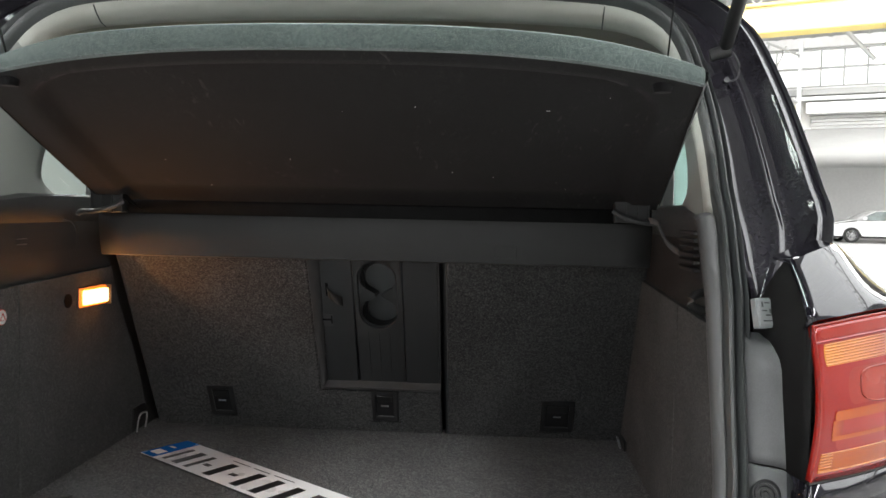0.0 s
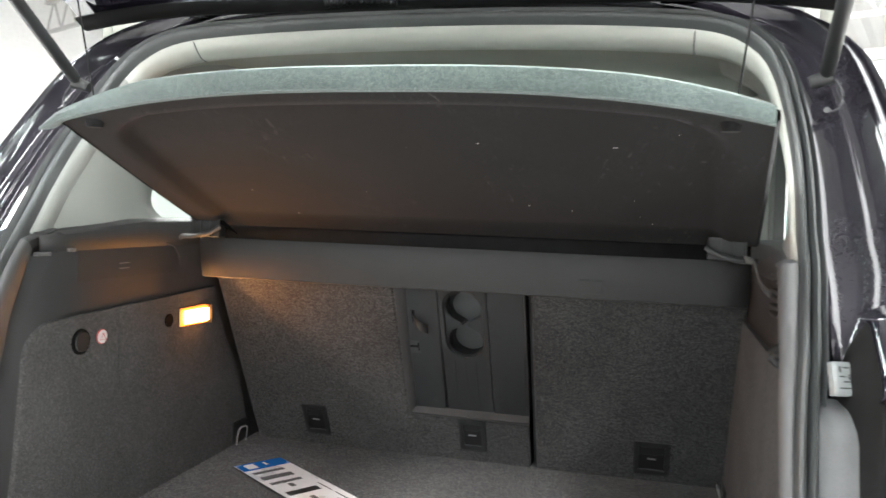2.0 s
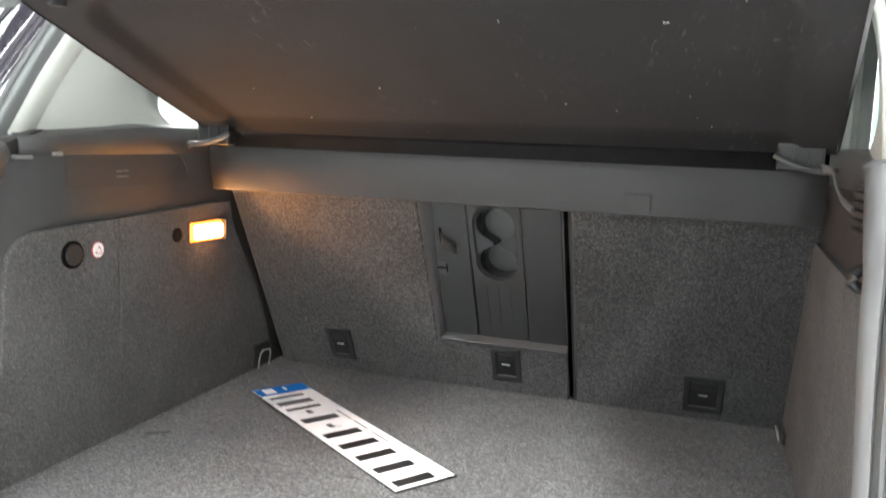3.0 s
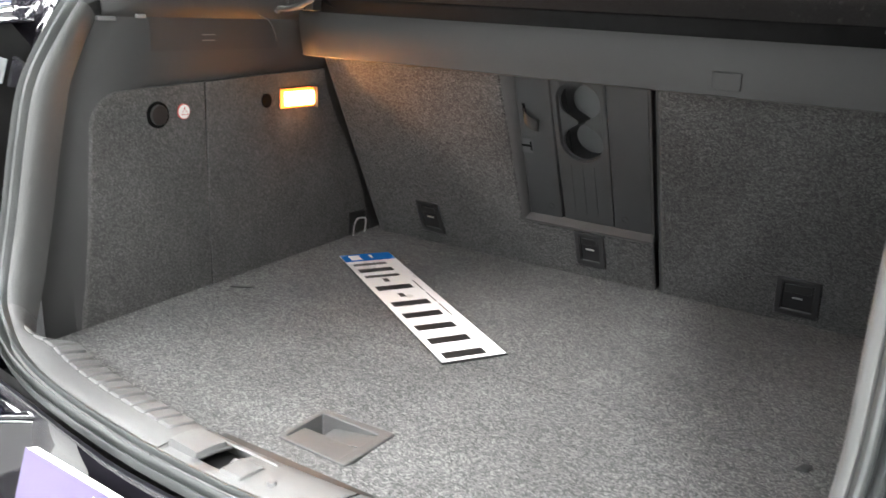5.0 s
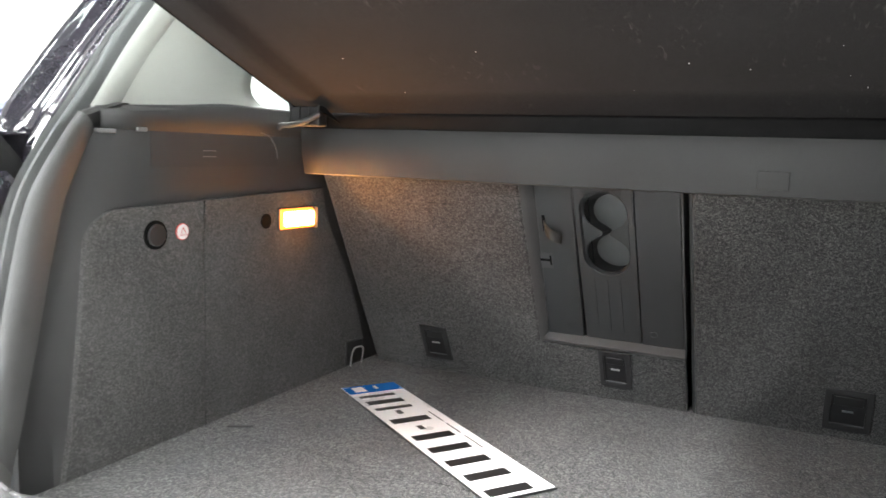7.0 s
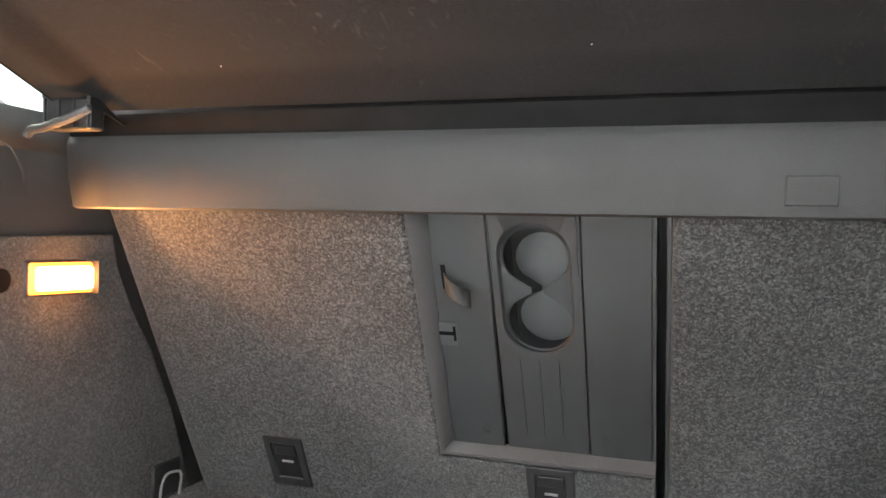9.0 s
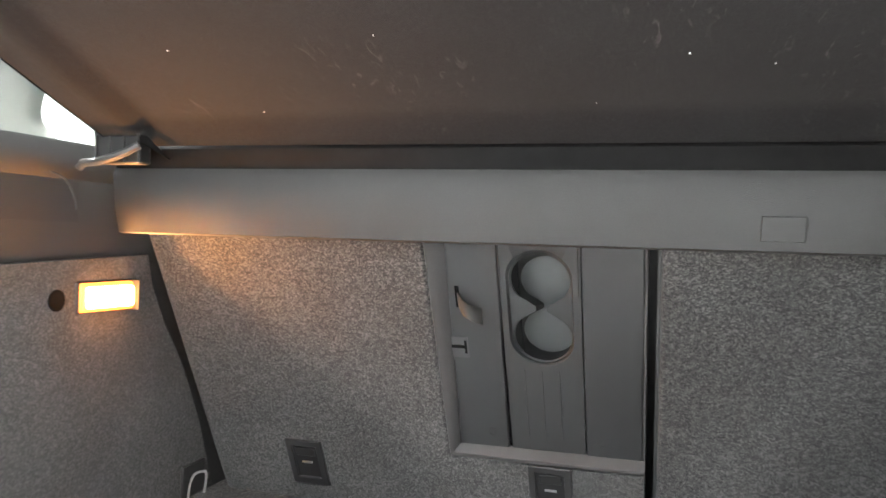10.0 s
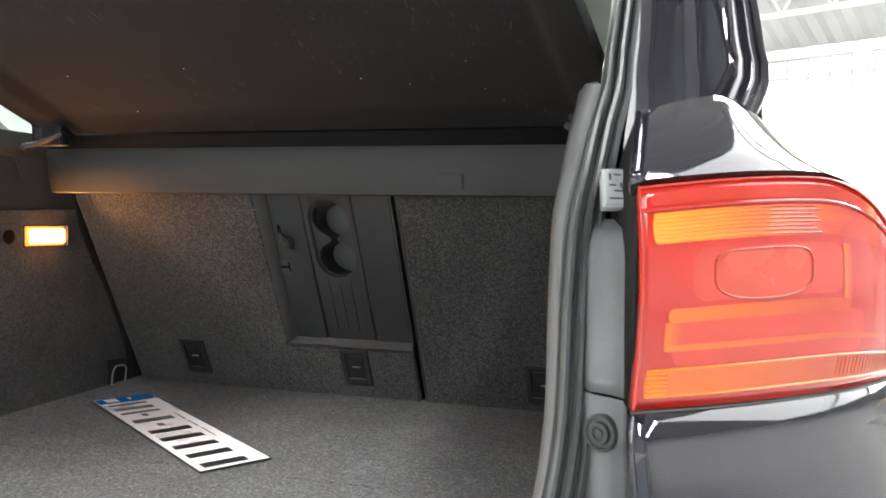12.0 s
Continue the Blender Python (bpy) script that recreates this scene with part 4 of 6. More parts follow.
for s in (1, -1):
    w = abs(wall_x(s))
    # moulding behind the seal, then a dark groove, then the wall plate up to the window line
    span = [f for f in frames if f[0].x * s > 0.10 and f[0].z < (1.200 if s > 0 else 1.182)]
    span.sort(key=lambda f: (f[0].z, f[0].x * s))
    part("loading_sill", sheet([trim_row(*f) for f in span if f[0].z < 0.80]), SILL_PLASTIC, CAR, "grey plastic loading sill", angle=60)
    k = max(i for i, f in enumerate(span) if f[0].z < 0.80)
    part("side_moulding", sheet([trim_row(*f) for f in span[k:]]), MOULDING, CAR, "dark grey moulding inside the seal", angle=60)
    end = trim_row(*span[-1])
    # left cap takes the darkened plastic, shade in its colour
    part("moulding_cap", sheet([end, [q + Vector((0, 0.012, 0.004)) for q in end], [Vector((s * max(abs(q.x), w + 0.002), q.y + 0.06, 1.196)) for q in end]]), LEDGE_SHADED if s < 0 else TRIM_PLASTIC, CAR)
    dark = []
    for f in span:
        if f[0].z < 0.80:
            continue
        q = trim_row(*f)[-1]
        ry = interp(q.z, [(0.705, -0.692), (0.85, -0.668), (1.0, -0.655), (1.185, -0.56)])
        dark.append([q, q + Vector((s * 0.014, 0.003, 0)), Vector((s * (w + 0.012), max(ry - 0.012, q.y + 0.012), q.z)), Vector((s * (w + 0.004), ry + 0.004, q.z)), Vector((s * (w + 0.004), ry + 0.15, q.z)), Vector((s * (w + 0.004), -0.2, q.z)), Vector((s * (w + 0.004), 0.12, q.z))])
    dark.append([v + Vector((0, 0.012, 0.036)) for v in dark[-1]])
    foot = [Vector((v.x, v.y, 0.68)) for v in dark[0]]
    part("inner_trim", sheet([foot] + dark), TRIM_DARK, CAR, "dark plastic inner wall of the boot")
    # ledge under the side window
    rows = []
    for k in range(9):
        y = -0.612 + 0.532 * k / 8
        zt = 1.187 + 0.02 * min(1, k / 4)
        rows.append([Vector((s * x, y, z)) for x, z in ((w + 0.003, 1.160), (w + 0.003, zt - 0.006), (w + 0.007, zt - 0.001), (w + 0.012 + 0.028 * min(1, k / 3), zt + 0.003), (w + 0.020 + 0.07 * min(1, k / 3), zt + 0.004))])
    # same plastic both sides; the left is coloured darker for shade
    part("window_ledge", sheet(rows), LEDGE_SHADED if s < 0 else TRIM_PLASTIC, CAR, "dark plastic ledge under the quarter window", solid=0.003)
    # carpeted wall: two panels with a seam
    def panel(y0, y1, arc):
        base = 0.688
        pts = []
        top = lambda y: 1.052 + 0.035 * (y + 0.60)
        if arc:
            pts += [(y0 - 0.036, base), (y0 - 0.012, 0.85), (y0 + 0.002, 0.985)]
            for k in range(1, 9):
                a = k / 8 * math.pi / 2
                pts.append((y0 + 0.06 - 0.058 * math.cos(a), 0.99 + (top(y0 + 0.06) - 0.99) * math.sin(a)))
            pts += [(y1, top(y1)), (y1, base)]
        else:
            pts += [(y0, base), (y0, top(y0)), (-0.118, top(-0.118)), (-0.109, 1.03), (-0.094, 1.0), (-0.072, 0.96), (-0.054, 0.935), (-0.036, 0.91), (0.000, 0.84), (0.018, 0.80), (0.058, base)]
        return prism([(s * (w - 0.004), y, z) for y, z in pts], (s * 0.012, 0, 0))
    part("carpet_panel", panel(-0.652, -0.4325, True), SIDE_CARPET_LIT, CAR, "dark grey felt side panel", bevel=0.0012)
    part("carpet_panel", panel(-0.4295, 0, False), SIDE_CARPET_LIT, CAR, "dark grey felt side panel", bevel=0.0012)
    # lashing ring of bright wire at the foot of the seat back
    rx = s * (w - 0.012)
    ring = smooth_line([(rx, -0.024, 0.700), (rx - s * 0.003, -0.025, 0.722), (rx - s * 0.005, -0.021, 0.735), (rx - s * 0.006, -0.012, 0.739), (rx - s * 0.006, 0.008, 0.736), (rx - s * 0.005, 0.015, 0.731), (rx - s * 0.003, 0.018, 0.720), (rx, 0.018, 0.700)], 22)
    if s > 0:
        ring = [Vector((q.x, 0.3 * q.y, 0.700 + 0.62 * (q.z - 0.700))) for q in ring]
    part("lashing_ring", tube(ring, 0.0019, 8), CHROME, CAR, "bright wire lashing ring")
    part("ring_plate", box(min(s * (w - 0.009), s * (w - 0.003)), max(s * (w - 0.009), s * (w - 0.003)), -0.034, 0.026, 0.7012, 0.752 if s < 0 else 0.722), BLACK, CAR, bevel=0.003)

# floor with a fold line, and the lifting tray
floor = bmesh.new()
TX0, TX1, TY0, TY1 = -0.062, 0.042, -0.748, -0.676
prism([(x, y, FLOOR - 0.02) for x, y in ((-0.513, -0.79), (-0.41, -0.83), (TX0, -0.83), (TX0, -0.4420), (-0.513, -0.4420))], (0, 0, 0.02), floor)
prism([(x, y, FLOOR - 0.02) for x, y in ((TX1, -0.83), (0.43, -0.83), (0.541, -0.79), (0.541, -0.4420), (TX1, -0.4420))], (0, 0, 0.02), floor)
box(TX0, TX1, TY1, -0.4420, FLOOR - 0.02, FLOOR, floor)
box(TX0, TX1, -0.83, TY0, FLOOR - 0.02, FLOOR, floor)
part("boot_floor", floor, BOOT_CARPET, CAR, "grey flecked carpet on the boot floor", smooth=False)
part("boot_floor", box(-0.513, 0.541, -0.4395, 0.09, FLOOR - 0.02, FLOOR), BOOT_CARPET, CAR, "grey flecked carpet on the boot floor", smooth=False)
part("floor_well", box(-0.53, 0.56, -0.85, 0.3, FLOOR - 0.09, FLOOR - 0.07), BLACK, CAR, smooth=False)
tray = bmesh.new()
outer = [(-0.065, -0.754), (0.038, -0.758), (0.046, -0.669), (-0.063, -0.671)]
hole = [(-0.058, -0.746), (0.024, -0.748), (0.031, -0.682), (-0.056, -0.681)]
lv = [[tray.verts.new((x, y, z)) for x, y in r] for r, z in ((outer, FLOOR + 0.0008), (outer, FLOOR + 0.0035), (hole, FLOOR + 0.0035), (hole, FLOOR - 0.030))]
for a, b in zip(lv, lv[1:]):
    for k in range(4):
        tray.faces.new((a[k], a[(k + 1) % 4], b[(k + 1) % 4], b[k]))
tray.faces.new(lv[-1])
lift = part("lift_tray", tray, TRAY_PLASTIC, CAR, "grey plastic floor-lifting recess", bevel=0.0015)
part("finger_lip", prism([(-0.0575, -0.7455, FLOOR + 0.001), (0.024, -0.7475, FLOOR + 0.001), (0.0265, -0.7165, FLOOR - 0.001), (-0.0565, -0.7145, FLOOR - 0.001)], (0, 0, -0.004)), TRAY_PLASTIC, lift, bevel=0.001)
part("finger_ramp", prism([(-0.037, -0.7140, FLOOR - 0.012), (-0.037, -0.6815, FLOOR - 0.012), (0.0305, -0.6825, FLOOR + 0.001), (0.0265, -0.7155, FLOOR + 0.001)], (0, 0, -0.004)), TRAY_PLASTIC, lift, bevel=0.0008)

# loading sill: flat band behind the seal, ribbed slope, striker pocket
def sill_line(x):
    """Seal lip and carpet edge at x."""
    a = abs(x)
    c = [(p.x, p.y, p.z) for p in right if p.z < 0.80]
    ly = float(np.interp(a, [q[0] for q in c], [q[1] for q in c]))
    return ly, interp(a, [(0, -0.800), (0.2, -0.790), (0.33, -0.779), (0.43, -0.757), (0.47, -0.735)])


low = [f for f in frames if f[0].z < 0.80 and f[0].x > 0.09]
low.sort(key=lambda f: f[0].x + f[0].z)
dist = [0.0]
for a, b in zip(low, low[1:]):
    dist.append(dist[-1] + (b[0] - a[0]).length)


def rib_ends(w, s):
    """Start and foot of a rib, w metres along the sill from the cover."""
    k = max(i for i in range(len(dist) - 1) if dist[i] <= w)
    f = (w - dist[k]) / (dist[k + 1] - dist[k])
    ra, rb = trim_row(*low[k]), trim_row(*low[k + 1])
    row = [a.lerp(b, f) for a, b in zip(ra, rb)]
    flip = lambda v: Vector((s * v.x, v.y, v.z))
    return flip(row[2].lerp(row[3], 0.7)), flip(row[4]), flip(row[5])


for s in (1, -1):
    w = next(d for d, f in zip(dist, low) if f[0].x > 0.116)
    while w < dist[-1] - 0.050:
        ribs = bmesh.new()
        p, q = rib_ends(w, s), rib_ends(w + 0.0212, s)
        up = (q[0] - p[0]).cross(p[2] - p[0]).normalized()
        up = up if up.z > 0 else -up
        lower = [ribs.verts.new(v - up * 0.001) for v in (*p, *q[::-1])]
        upper_v = [ribs.verts.new(v + up * 0.0030) for v in (*p, *q[::-1])]
        ribs.faces.new((upper_v[0], upper_v[1], upper_v[4], upper_v[5]))
        ribs.faces.new((upper_v[1], upper_v[2], upper_v[3], upper_v[4]))
        for k in range(6):
            ribs.faces.new((lower[k], lower[(k + 1) % 6], upper_v[(k + 1) % 6], upper_v[k]))
        part("sill_rib", ribs, SILL_PLASTIC, CAR, bevel=0.0026)
        w += 0.0252
# striker: moulded covers each side of a slot, steel loop in it
part("pocket", box(-0.106, 0.106, -0.895, -0.795, 0.700, 0.712), BLACK, CAR, smooth=False)
cover_bm = bmesh.new()
PROF = [(-0.006, 0.002), (0.004, 0.007), (0.020, 0.0068), (0.034, 0.006), (0.045, 0.0045), (0.055, 0.002), (0.064, -0.0005), (0.080, -0.006), (0.090, -0.042)]
grid = []
for i in range(27):
    x = -0.1035 + 0.207 * i / 26
    ly = sill_line(x)[0]
    grid.append([cover_bm.verts.new((x, ly + dy, 0.735 + dz)) for dy, dz in PROF])
for i in range(26):
    for j in range(len(PROF) - 1):
        if 6 <= i <= 9 and 2 <= j <= 6:
            continue
        cover_bm.faces.new((grid[i][j], grid[i + 1][j], grid[i + 1][j + 1], grid[i][j + 1]))
part("striker_cover", cover_bm, SILL_PLASTIC, CAR, "grey cover round the lock striker slot", solid=0.004, face=(0, 0, 1), angle=60)
for x in (-0.1043, 0.1043):
    ly = sill_line(x)[0]
    part("cover_seam", tube([(x, ly + dy, 0.7345 + dz) for dy, dz in PROF[1:8]], 0.0008, 6), DEEP_BLACK, CAR)
part("cover_seam", tube([(-0.10 + 0.01 * k, sill_line(-0.10 + 0.01 * k)[0] + 0.070, 0.7325) for k in range(0, 12)], 0.0020, 6), SILL_PLASTIC, CAR)
block = []
for x, lift in ((-0.1025, -0.003), (-0.1010, 0.0060), (-0.097, 0.0080), (-0.064, 0.0075), (-0.0580, 0.0055), (-0.0560, -0.003)):
    ly = sill_line(x)[0]
    block.append([Vector((x, ly + dy, 0.735 + dz + (lift if k not in (0, 6) else min(lift, 0.0) - 0.001))) for k, (dy, dz) in enumerate(((0.018, 0.006), (0.021, 0.0066), (0.034, 0.006), (0.045, 0.0045), (0.056, 0.002), (0.062, 0.0), (0.064, -0.001)))])
pad = []
for x, lift in ((-0.0225, -0.002), (-0.0210, 0.0030), (-0.017, 0.0042), (0.004, 0.0042), (0.008, 0.0030), (0.0095, -0.002)):
    ly = sill_line(x)[0]
    pad.append([Vector((x, ly + dy, 0.735 + dz + (lift if k not in (0, 5) else -0.001))) for k, (dy, dz) in enumerate(((0.016, 0.0066), (0.019, 0.0066), (0.034, 0.006), (0.044, 0.0048), (0.050, 0.003), (0.053, 0.002)))])
part("striker_pad", sheet(pad), SILL_PLASTIC, CAR, "small grey pad beside the striker slot", angle=50)
part("striker_block", sheet(block), SILL_PLASTIC, CAR, "raised grey block beside the striker slot", angle=50)
part("cover_clip", tube([(0.035, -0.872, 0.7400), (0.035, -0.872, 0.7445)], [0.006, 0.004], 12), SILL_PLASTIC, CAR)
loop_pts = smooth_line([(-0.045, -0.845, 0.70), (-0.043, -0.846, 0.722), (-0.032, -0.848, 0.726), (-0.021, -0.846, 0.722), (-0.019, -0.845, 0.70)], 14)
part("striker", tube(loop_pts, 0.004, 10), STEEL, CAR, "steel lock striker")

# ---- rear seat backs ----
NRM = Vector((0, 1, 0.53)).normalized()


def on_seat(x, z, off=0.0):
    return Vector((x, seat_y(z) + off * 1.132, z))


def round_side(bm, x, r):
    """Rounds the front edge of a seat section at its side x."""
    side = [e for e in bm.edges if all(abs(v.co.x - x) < 1e-4 and v.co.y < seat_y(v.co.z, 0.01) for v in e.verts)]
    bmesh.ops.bevel(bm, geom=side, offset=r, segments=5, profile=0.5, affect="EDGES")
    return bm


seat_l = [(-0.497, 0.68), (0.151, 0.68), (0.151, 0.806), (-0.107, 0.806), (-0.107, 1.13), (-0.497, 1.13)]
part("seat_back", round_side(prism([on_seat(x, z) for x, z in seat_l], NRM * 0.055), -0.497, 0.022), SEAT_FELT, CAR, "wide section of the rear seat back in grey felt", bevel=0.005)
seat_r = [(0.166, 0.68), (0.556, 0.68), (0.556, 1.13), (0.166, 1.13)]
part("seat_back", round_side(prism([on_seat(x, z) for x, z in seat_r], NRM * 0.055), 0.556, 0.022), SEAT_FELT, CAR, "narrow section of the rear seat back in grey felt", bevel=0.005)
part("seat_foam", prism([on_seat(x, z, 0.085) for x, z in ((-0.497, 0.66), (0.556, 0.66), (0.556, 1.12), (-0.497, 1.12))], NRM * 0.10), BLACK, CAR, smooth=False)

# hatch in the wide section: sloping border, three plates, cup holder
RE = 0.012
hatch = part("hatch_frame", sheet([[on_seat(-0.107, 1.13, 0.001), on_seat(-0.1075, 0.805, 0.001), on_seat(0.151, 0.805, 0.001)],
                                   [on_seat(-0.1045, 1.13, -0.003), on_seat(-0.1055, 0.808, -0.003), on_seat(0.151, 0.808, -0.003)],
                                   [on_seat(-0.0975, 1.13, -0.002), on_seat(-0.1015, 0.812, -0.002), on_seat(0.151, 0.812, -0.002)],
                                   [on_seat(-0.082, 1.13, RE + 0.003), on_seat(-0.092, 0.826, RE + 0.003), on_seat(0.151, 0.826, RE + 0.003)]]), LEDGE_PLASTIC, CAR, "load-through hatch border in the seat back", angle=50)
part("hatch_plate", prism([on_seat(x, z, RE) for x, z in ((-0.094, 0.822), (-0.0265, 0.822), (-0.0215, 1.13), (-0.084, 1.13))], NRM * 0.02), HATCH_PLASTIC, hatch, bevel=0.002)
part("hatch_plate", prism([on_seat(x, z, RE) for x, z in ((0.0765, 0.822), (0.1475, 0.822), (0.1475, 1.13), (0.0765, 1.13))], NRM * 0.02), HATCH_PLASTIC, hatch, bevel=0.002)
part("hatch_back", prism([on_seat(x, z, RE + 0.012) for x, z in ((-0.10, 0.81), (0.0, 0.81), (0.0, 1.13), (-0.10, 1.13))], NRM * 0.002), DEEP_BLACK, hatch, smooth=False)
SL = 1 / math.cos(math.atan(0.53))


def local(a, b, off):
    """A point of the cup plate: a to the right and b up along it from the cup holder's middle."""
    return on_seat(0.0262 + a, 1.0205 + b / SL, off - 0.026 + RE)


def pill(th, r=0.0385, h=0.0415):
    c, q = math.cos(th), math.sin(th)
    # farthest point of a stadium along this direction
    best = 0
    if abs(c) > 1e-6:
        k = r / abs(c)
        if abs(k * q) <= h:
            best = k
    if not best:
        b = abs(q) * h
        best = b + math.sqrt(max(b * b - h * h + r * r, 0))
    return best * c, best * q


def peanut(th, r=0.0364, h=0.0412, neck=0.0065):
    c, q = math.cos(th), math.sin(th)
    b = abs(q) * h
    d = b * b - h * h + r * r
    k = b + math.sqrt(d) if d > 0 else neck / max(abs(c), 0.3)
    return k * c, k * q


NA = 72
x0, x1, b0, b1 = -0.0475, 0.0495, -0.223, 0.121

TH = sorted([math.tau * (k + 0.5) / NA for k in range(NA)] + [math.atan2(b, a) % math.tau for a in (x0, x1) for b in (b0, b1)])


def border(th):
    c, q = math.cos(th), math.sin(th)
    ks = []
    if abs(c) > 1e-9:
        ks.append((x1 if c > 0 else x0) / c)
    if abs(q) > 1e-9:
        ks.append((b1 if q > 0 else b0) / q)
    k = min(ks)
    return k * c, k * q


plate = sheet([[local(*border(t), 0.045) for t in TH], [local(*border(t), 0.029) for t in TH], [local(*[v * 0.995 for v in border(t)], 0.026) for t in TH],
               [local(*[v * 1.03 for v in pill(t)], 0.026) for t in TH], [local(*pill(t), 0.028) for t in TH], [local(*[v * 0.985 for v in pill(t)], 0.034) for t in TH],
               [local(*peanut(t), 0.035) for t in TH], [local(*[v * 0.98 for v in peanut(t)], 0.0365) for t in TH]], loop_v=True)
part("cup_plate", plate, HATCH_PLASTIC, hatch, "plate with a twin cup holder", angle=35)
bm = bmesh.new()
part("cup_well", sheet([[local(*[v * 0.98 for v in peanut(t)], 0.0365) for t in TH], [local(*[v * 0.965 for v in peanut(t)], 0.045) for t in TH], [local(*[v * 0.93 for v in peanut(t)], 0.088) for t in TH]], loop_v=True), TRIM_DARK, hatch, "dark cup wells")
bm.faces.new([bm.verts.new(local(*[v * 0.935 for v in peanut(t)], 0.086)) for t in TH])
bmesh.ops.triangulate(bm, faces=bm.faces)
part("cup_base", bm, CUP_FLOOR, hatch, "pale grey cup holder base", smooth=False)
for a in (-0.024, -0.002, 0.020):
    part("plate_rib", tube([local(a, -0.092, 0.0255), local(a, -0.20, 0.0255)], 0.0007, 6), HATCH_PLASTIC, hatch)
part("plate_edge", tube([local(-0.0462, 0.02, 0.0255), local(-0.0462, 0.100, 0.0255), local(-0.0450, 0.108, 0.0255), local(-0.040, 0.1125, 0.0255), local(0.040, 0.1125, 0.0255), local(0.0450, 0.108, 0.0255), local(0.0462, 0.100, 0.0255), local(0.0462, 0.02, 0.0255)], 0.0009, 6), TRIM_DARK, hatch)
for x, z in ((-0.047, 0.846), (0.097, 0.845)):
    pts = [on_seat(x + 0.006 * math.cos(k * math.tau / 16), z + 0.006 * math.sin(k * math.tau / 16) / SL, RE - 0.0003) for k in range(16)]
    part("cover_cap", tube(pts, 0.0007, 5, closed=True), LEDGE_PLASTIC, hatch)
part("release_slot", prism([on_seat(x, z, RE - 0.0006) for x, z in ((-0.0780, 1.018), (-0.0725, 1.018), (-0.0725, 1.045), (-0.0780, 1.045))], NRM * 0.003), DEEP_BLACK, hatch, smooth=False)
strap = smooth_line([on_seat(-0.0755, 1.037, RE), on_seat(-0.0690, 1.032, RE - 0.012), on_seat(-0.060, 1.026, RE - 0.019), on_seat(-0.050, 1.022, RE - 0.019), on_seat(-0.043, 1.019, RE - 0.012)], 14)
part("pull_strap", sheet([[p, p + Vector((0.0015, -0.001, -0.009)), p + Vector((0.004, -0.003 - 0.004 * i / 13, -0.0185))] for i, p in enumerate(strap)]), LEATHER, hatch, "brown webbing pull strap", solid=0.0016, face=(0, -1, 0))
part("latch_tag", prism([on_seat(x, z, RE - 0.0006) for x, z in ((-0.0905, 0.951), (-0.068, 0.951), (-0.068, 0.979), (-0.0895, 0.979))], NRM * 0.002), TRAY_PLASTIC, hatch, smooth=False)
tm = prism([on_seat(x, z, RE - 0.0012) for x, z in ((-0.090, 0.9635), (-0.072, 0.9635), (-0.072, 0.9675), (-0.090, 0.9675))], NRM * 0.002)
prism([on_seat(x, z, RE - 0.0014) for x, z in ((-0.0730, 0.957), (-0.0700, 0.957), (-0.0700, 0.974), (-0.0730, 0.974))], NRM * 0.002, tm)
part("latch_mark", tm, DEEP_BLACK, hatch, smooth=False)
# dark channel between the seat sections with a bright edge
part("gap_edge", prism([on_seat(x, z, 0.004) for x, z in ((0.1615, 0.68), (0.1655, 0.68), (0.1655, 1.12), (0.1615, 1.12))], NRM * 0.04), HATCH_PLASTIC, CAR, smooth=False)
part("gap_edge", prism([on_seat(x, z, 0.012) for x, z in ((0.1475, 0.68), (0.151, 0.68), (0.151, 1.12), (0.1475, 1.12))], NRM * 0.04), TRIM_DARK, CAR, smooth=False)


def anchor(x0, w=0.058, z0=0.729, z1=0.804):
    """Child-seat anchor: dark square cup with a bright bar."""
    o = [(x0, z0), (x0 + w, z0), (x0 + w, z1), (x0, z1)]
    i = [(x0 + 0.010, z0 + 0.012), (x0 + w - 0.010, z0 + 0.012), (x0 + w - 0.010, z1 - 0.010), (x0 + 0.010, z1 - 0.010)]
    bm = bmesh.new()
    lv = [[bm.verts.new(on_seat(x, z, off)) for x, z in r] for r, off in ((o, 0.002), (o, -0.0045), (i, -0.0045), (i, -0.0008))]
    for a, b in zip(lv, lv[1:]):
        for k in range(4):
            bm.faces.new((a[k], a[(k + 1) % 4], b[(k + 1) % 4], b[k]))
    cup = part("seat_anchor", bm, ANCHOR_GREY, CAR, "black square child-seat anchor", bevel=0.0015)
    well = prism([on_seat(x, z, -0.0008) for x, z in i], NRM * 0.004)
    part("anchor_well", well, WELL_GREY, cup, smooth=False)
    part("anchor_lip", prism([on_seat(x, z, -0.0030) for x, z in ((i[0][0] + 0.004, z0 + 0.048), (i[1][0] - 0.004, z0 + 0.048), (i[1][0] - 0.004, z1 - 0.013), (i[0][0] + 0.004, z1 - 0.013))], NRM * 0.003), BLACK, cup, bevel=0.001)
    bar = [on_seat(x0 + w / 2 + d, z0 + 0.038, -0.0020) for d in (-0.008, 0.0, 0.008)]
    part("anchor_bar", tube(bar, 0.0016, 8), STEEL, cup, "steel anchor bar")
    part("lower_edge", tube([on_seat(x0 + 0.015, z0 + 0.013, -0.003), on_seat(x0 + w - 0.014, z0 + 0.013, -0.003)], 0.0011, 6), TRIM_PLASTIC, cup)


anchor(-0.360)
anchor(0.0)
anchor(0.366, 0.070, 0.717, 0.795)

# ---- lamp, socket and sticker on the felt wall ----
def wall_disc(y, z, r, out, depth, x=WALL_L + 0.004):
    return prism([(x + out, y + r * math.cos(k * math.tau / 28), z + r * math.sin(k * math.tau / 28)) for k in range(28)], (-depth, 0, 0))


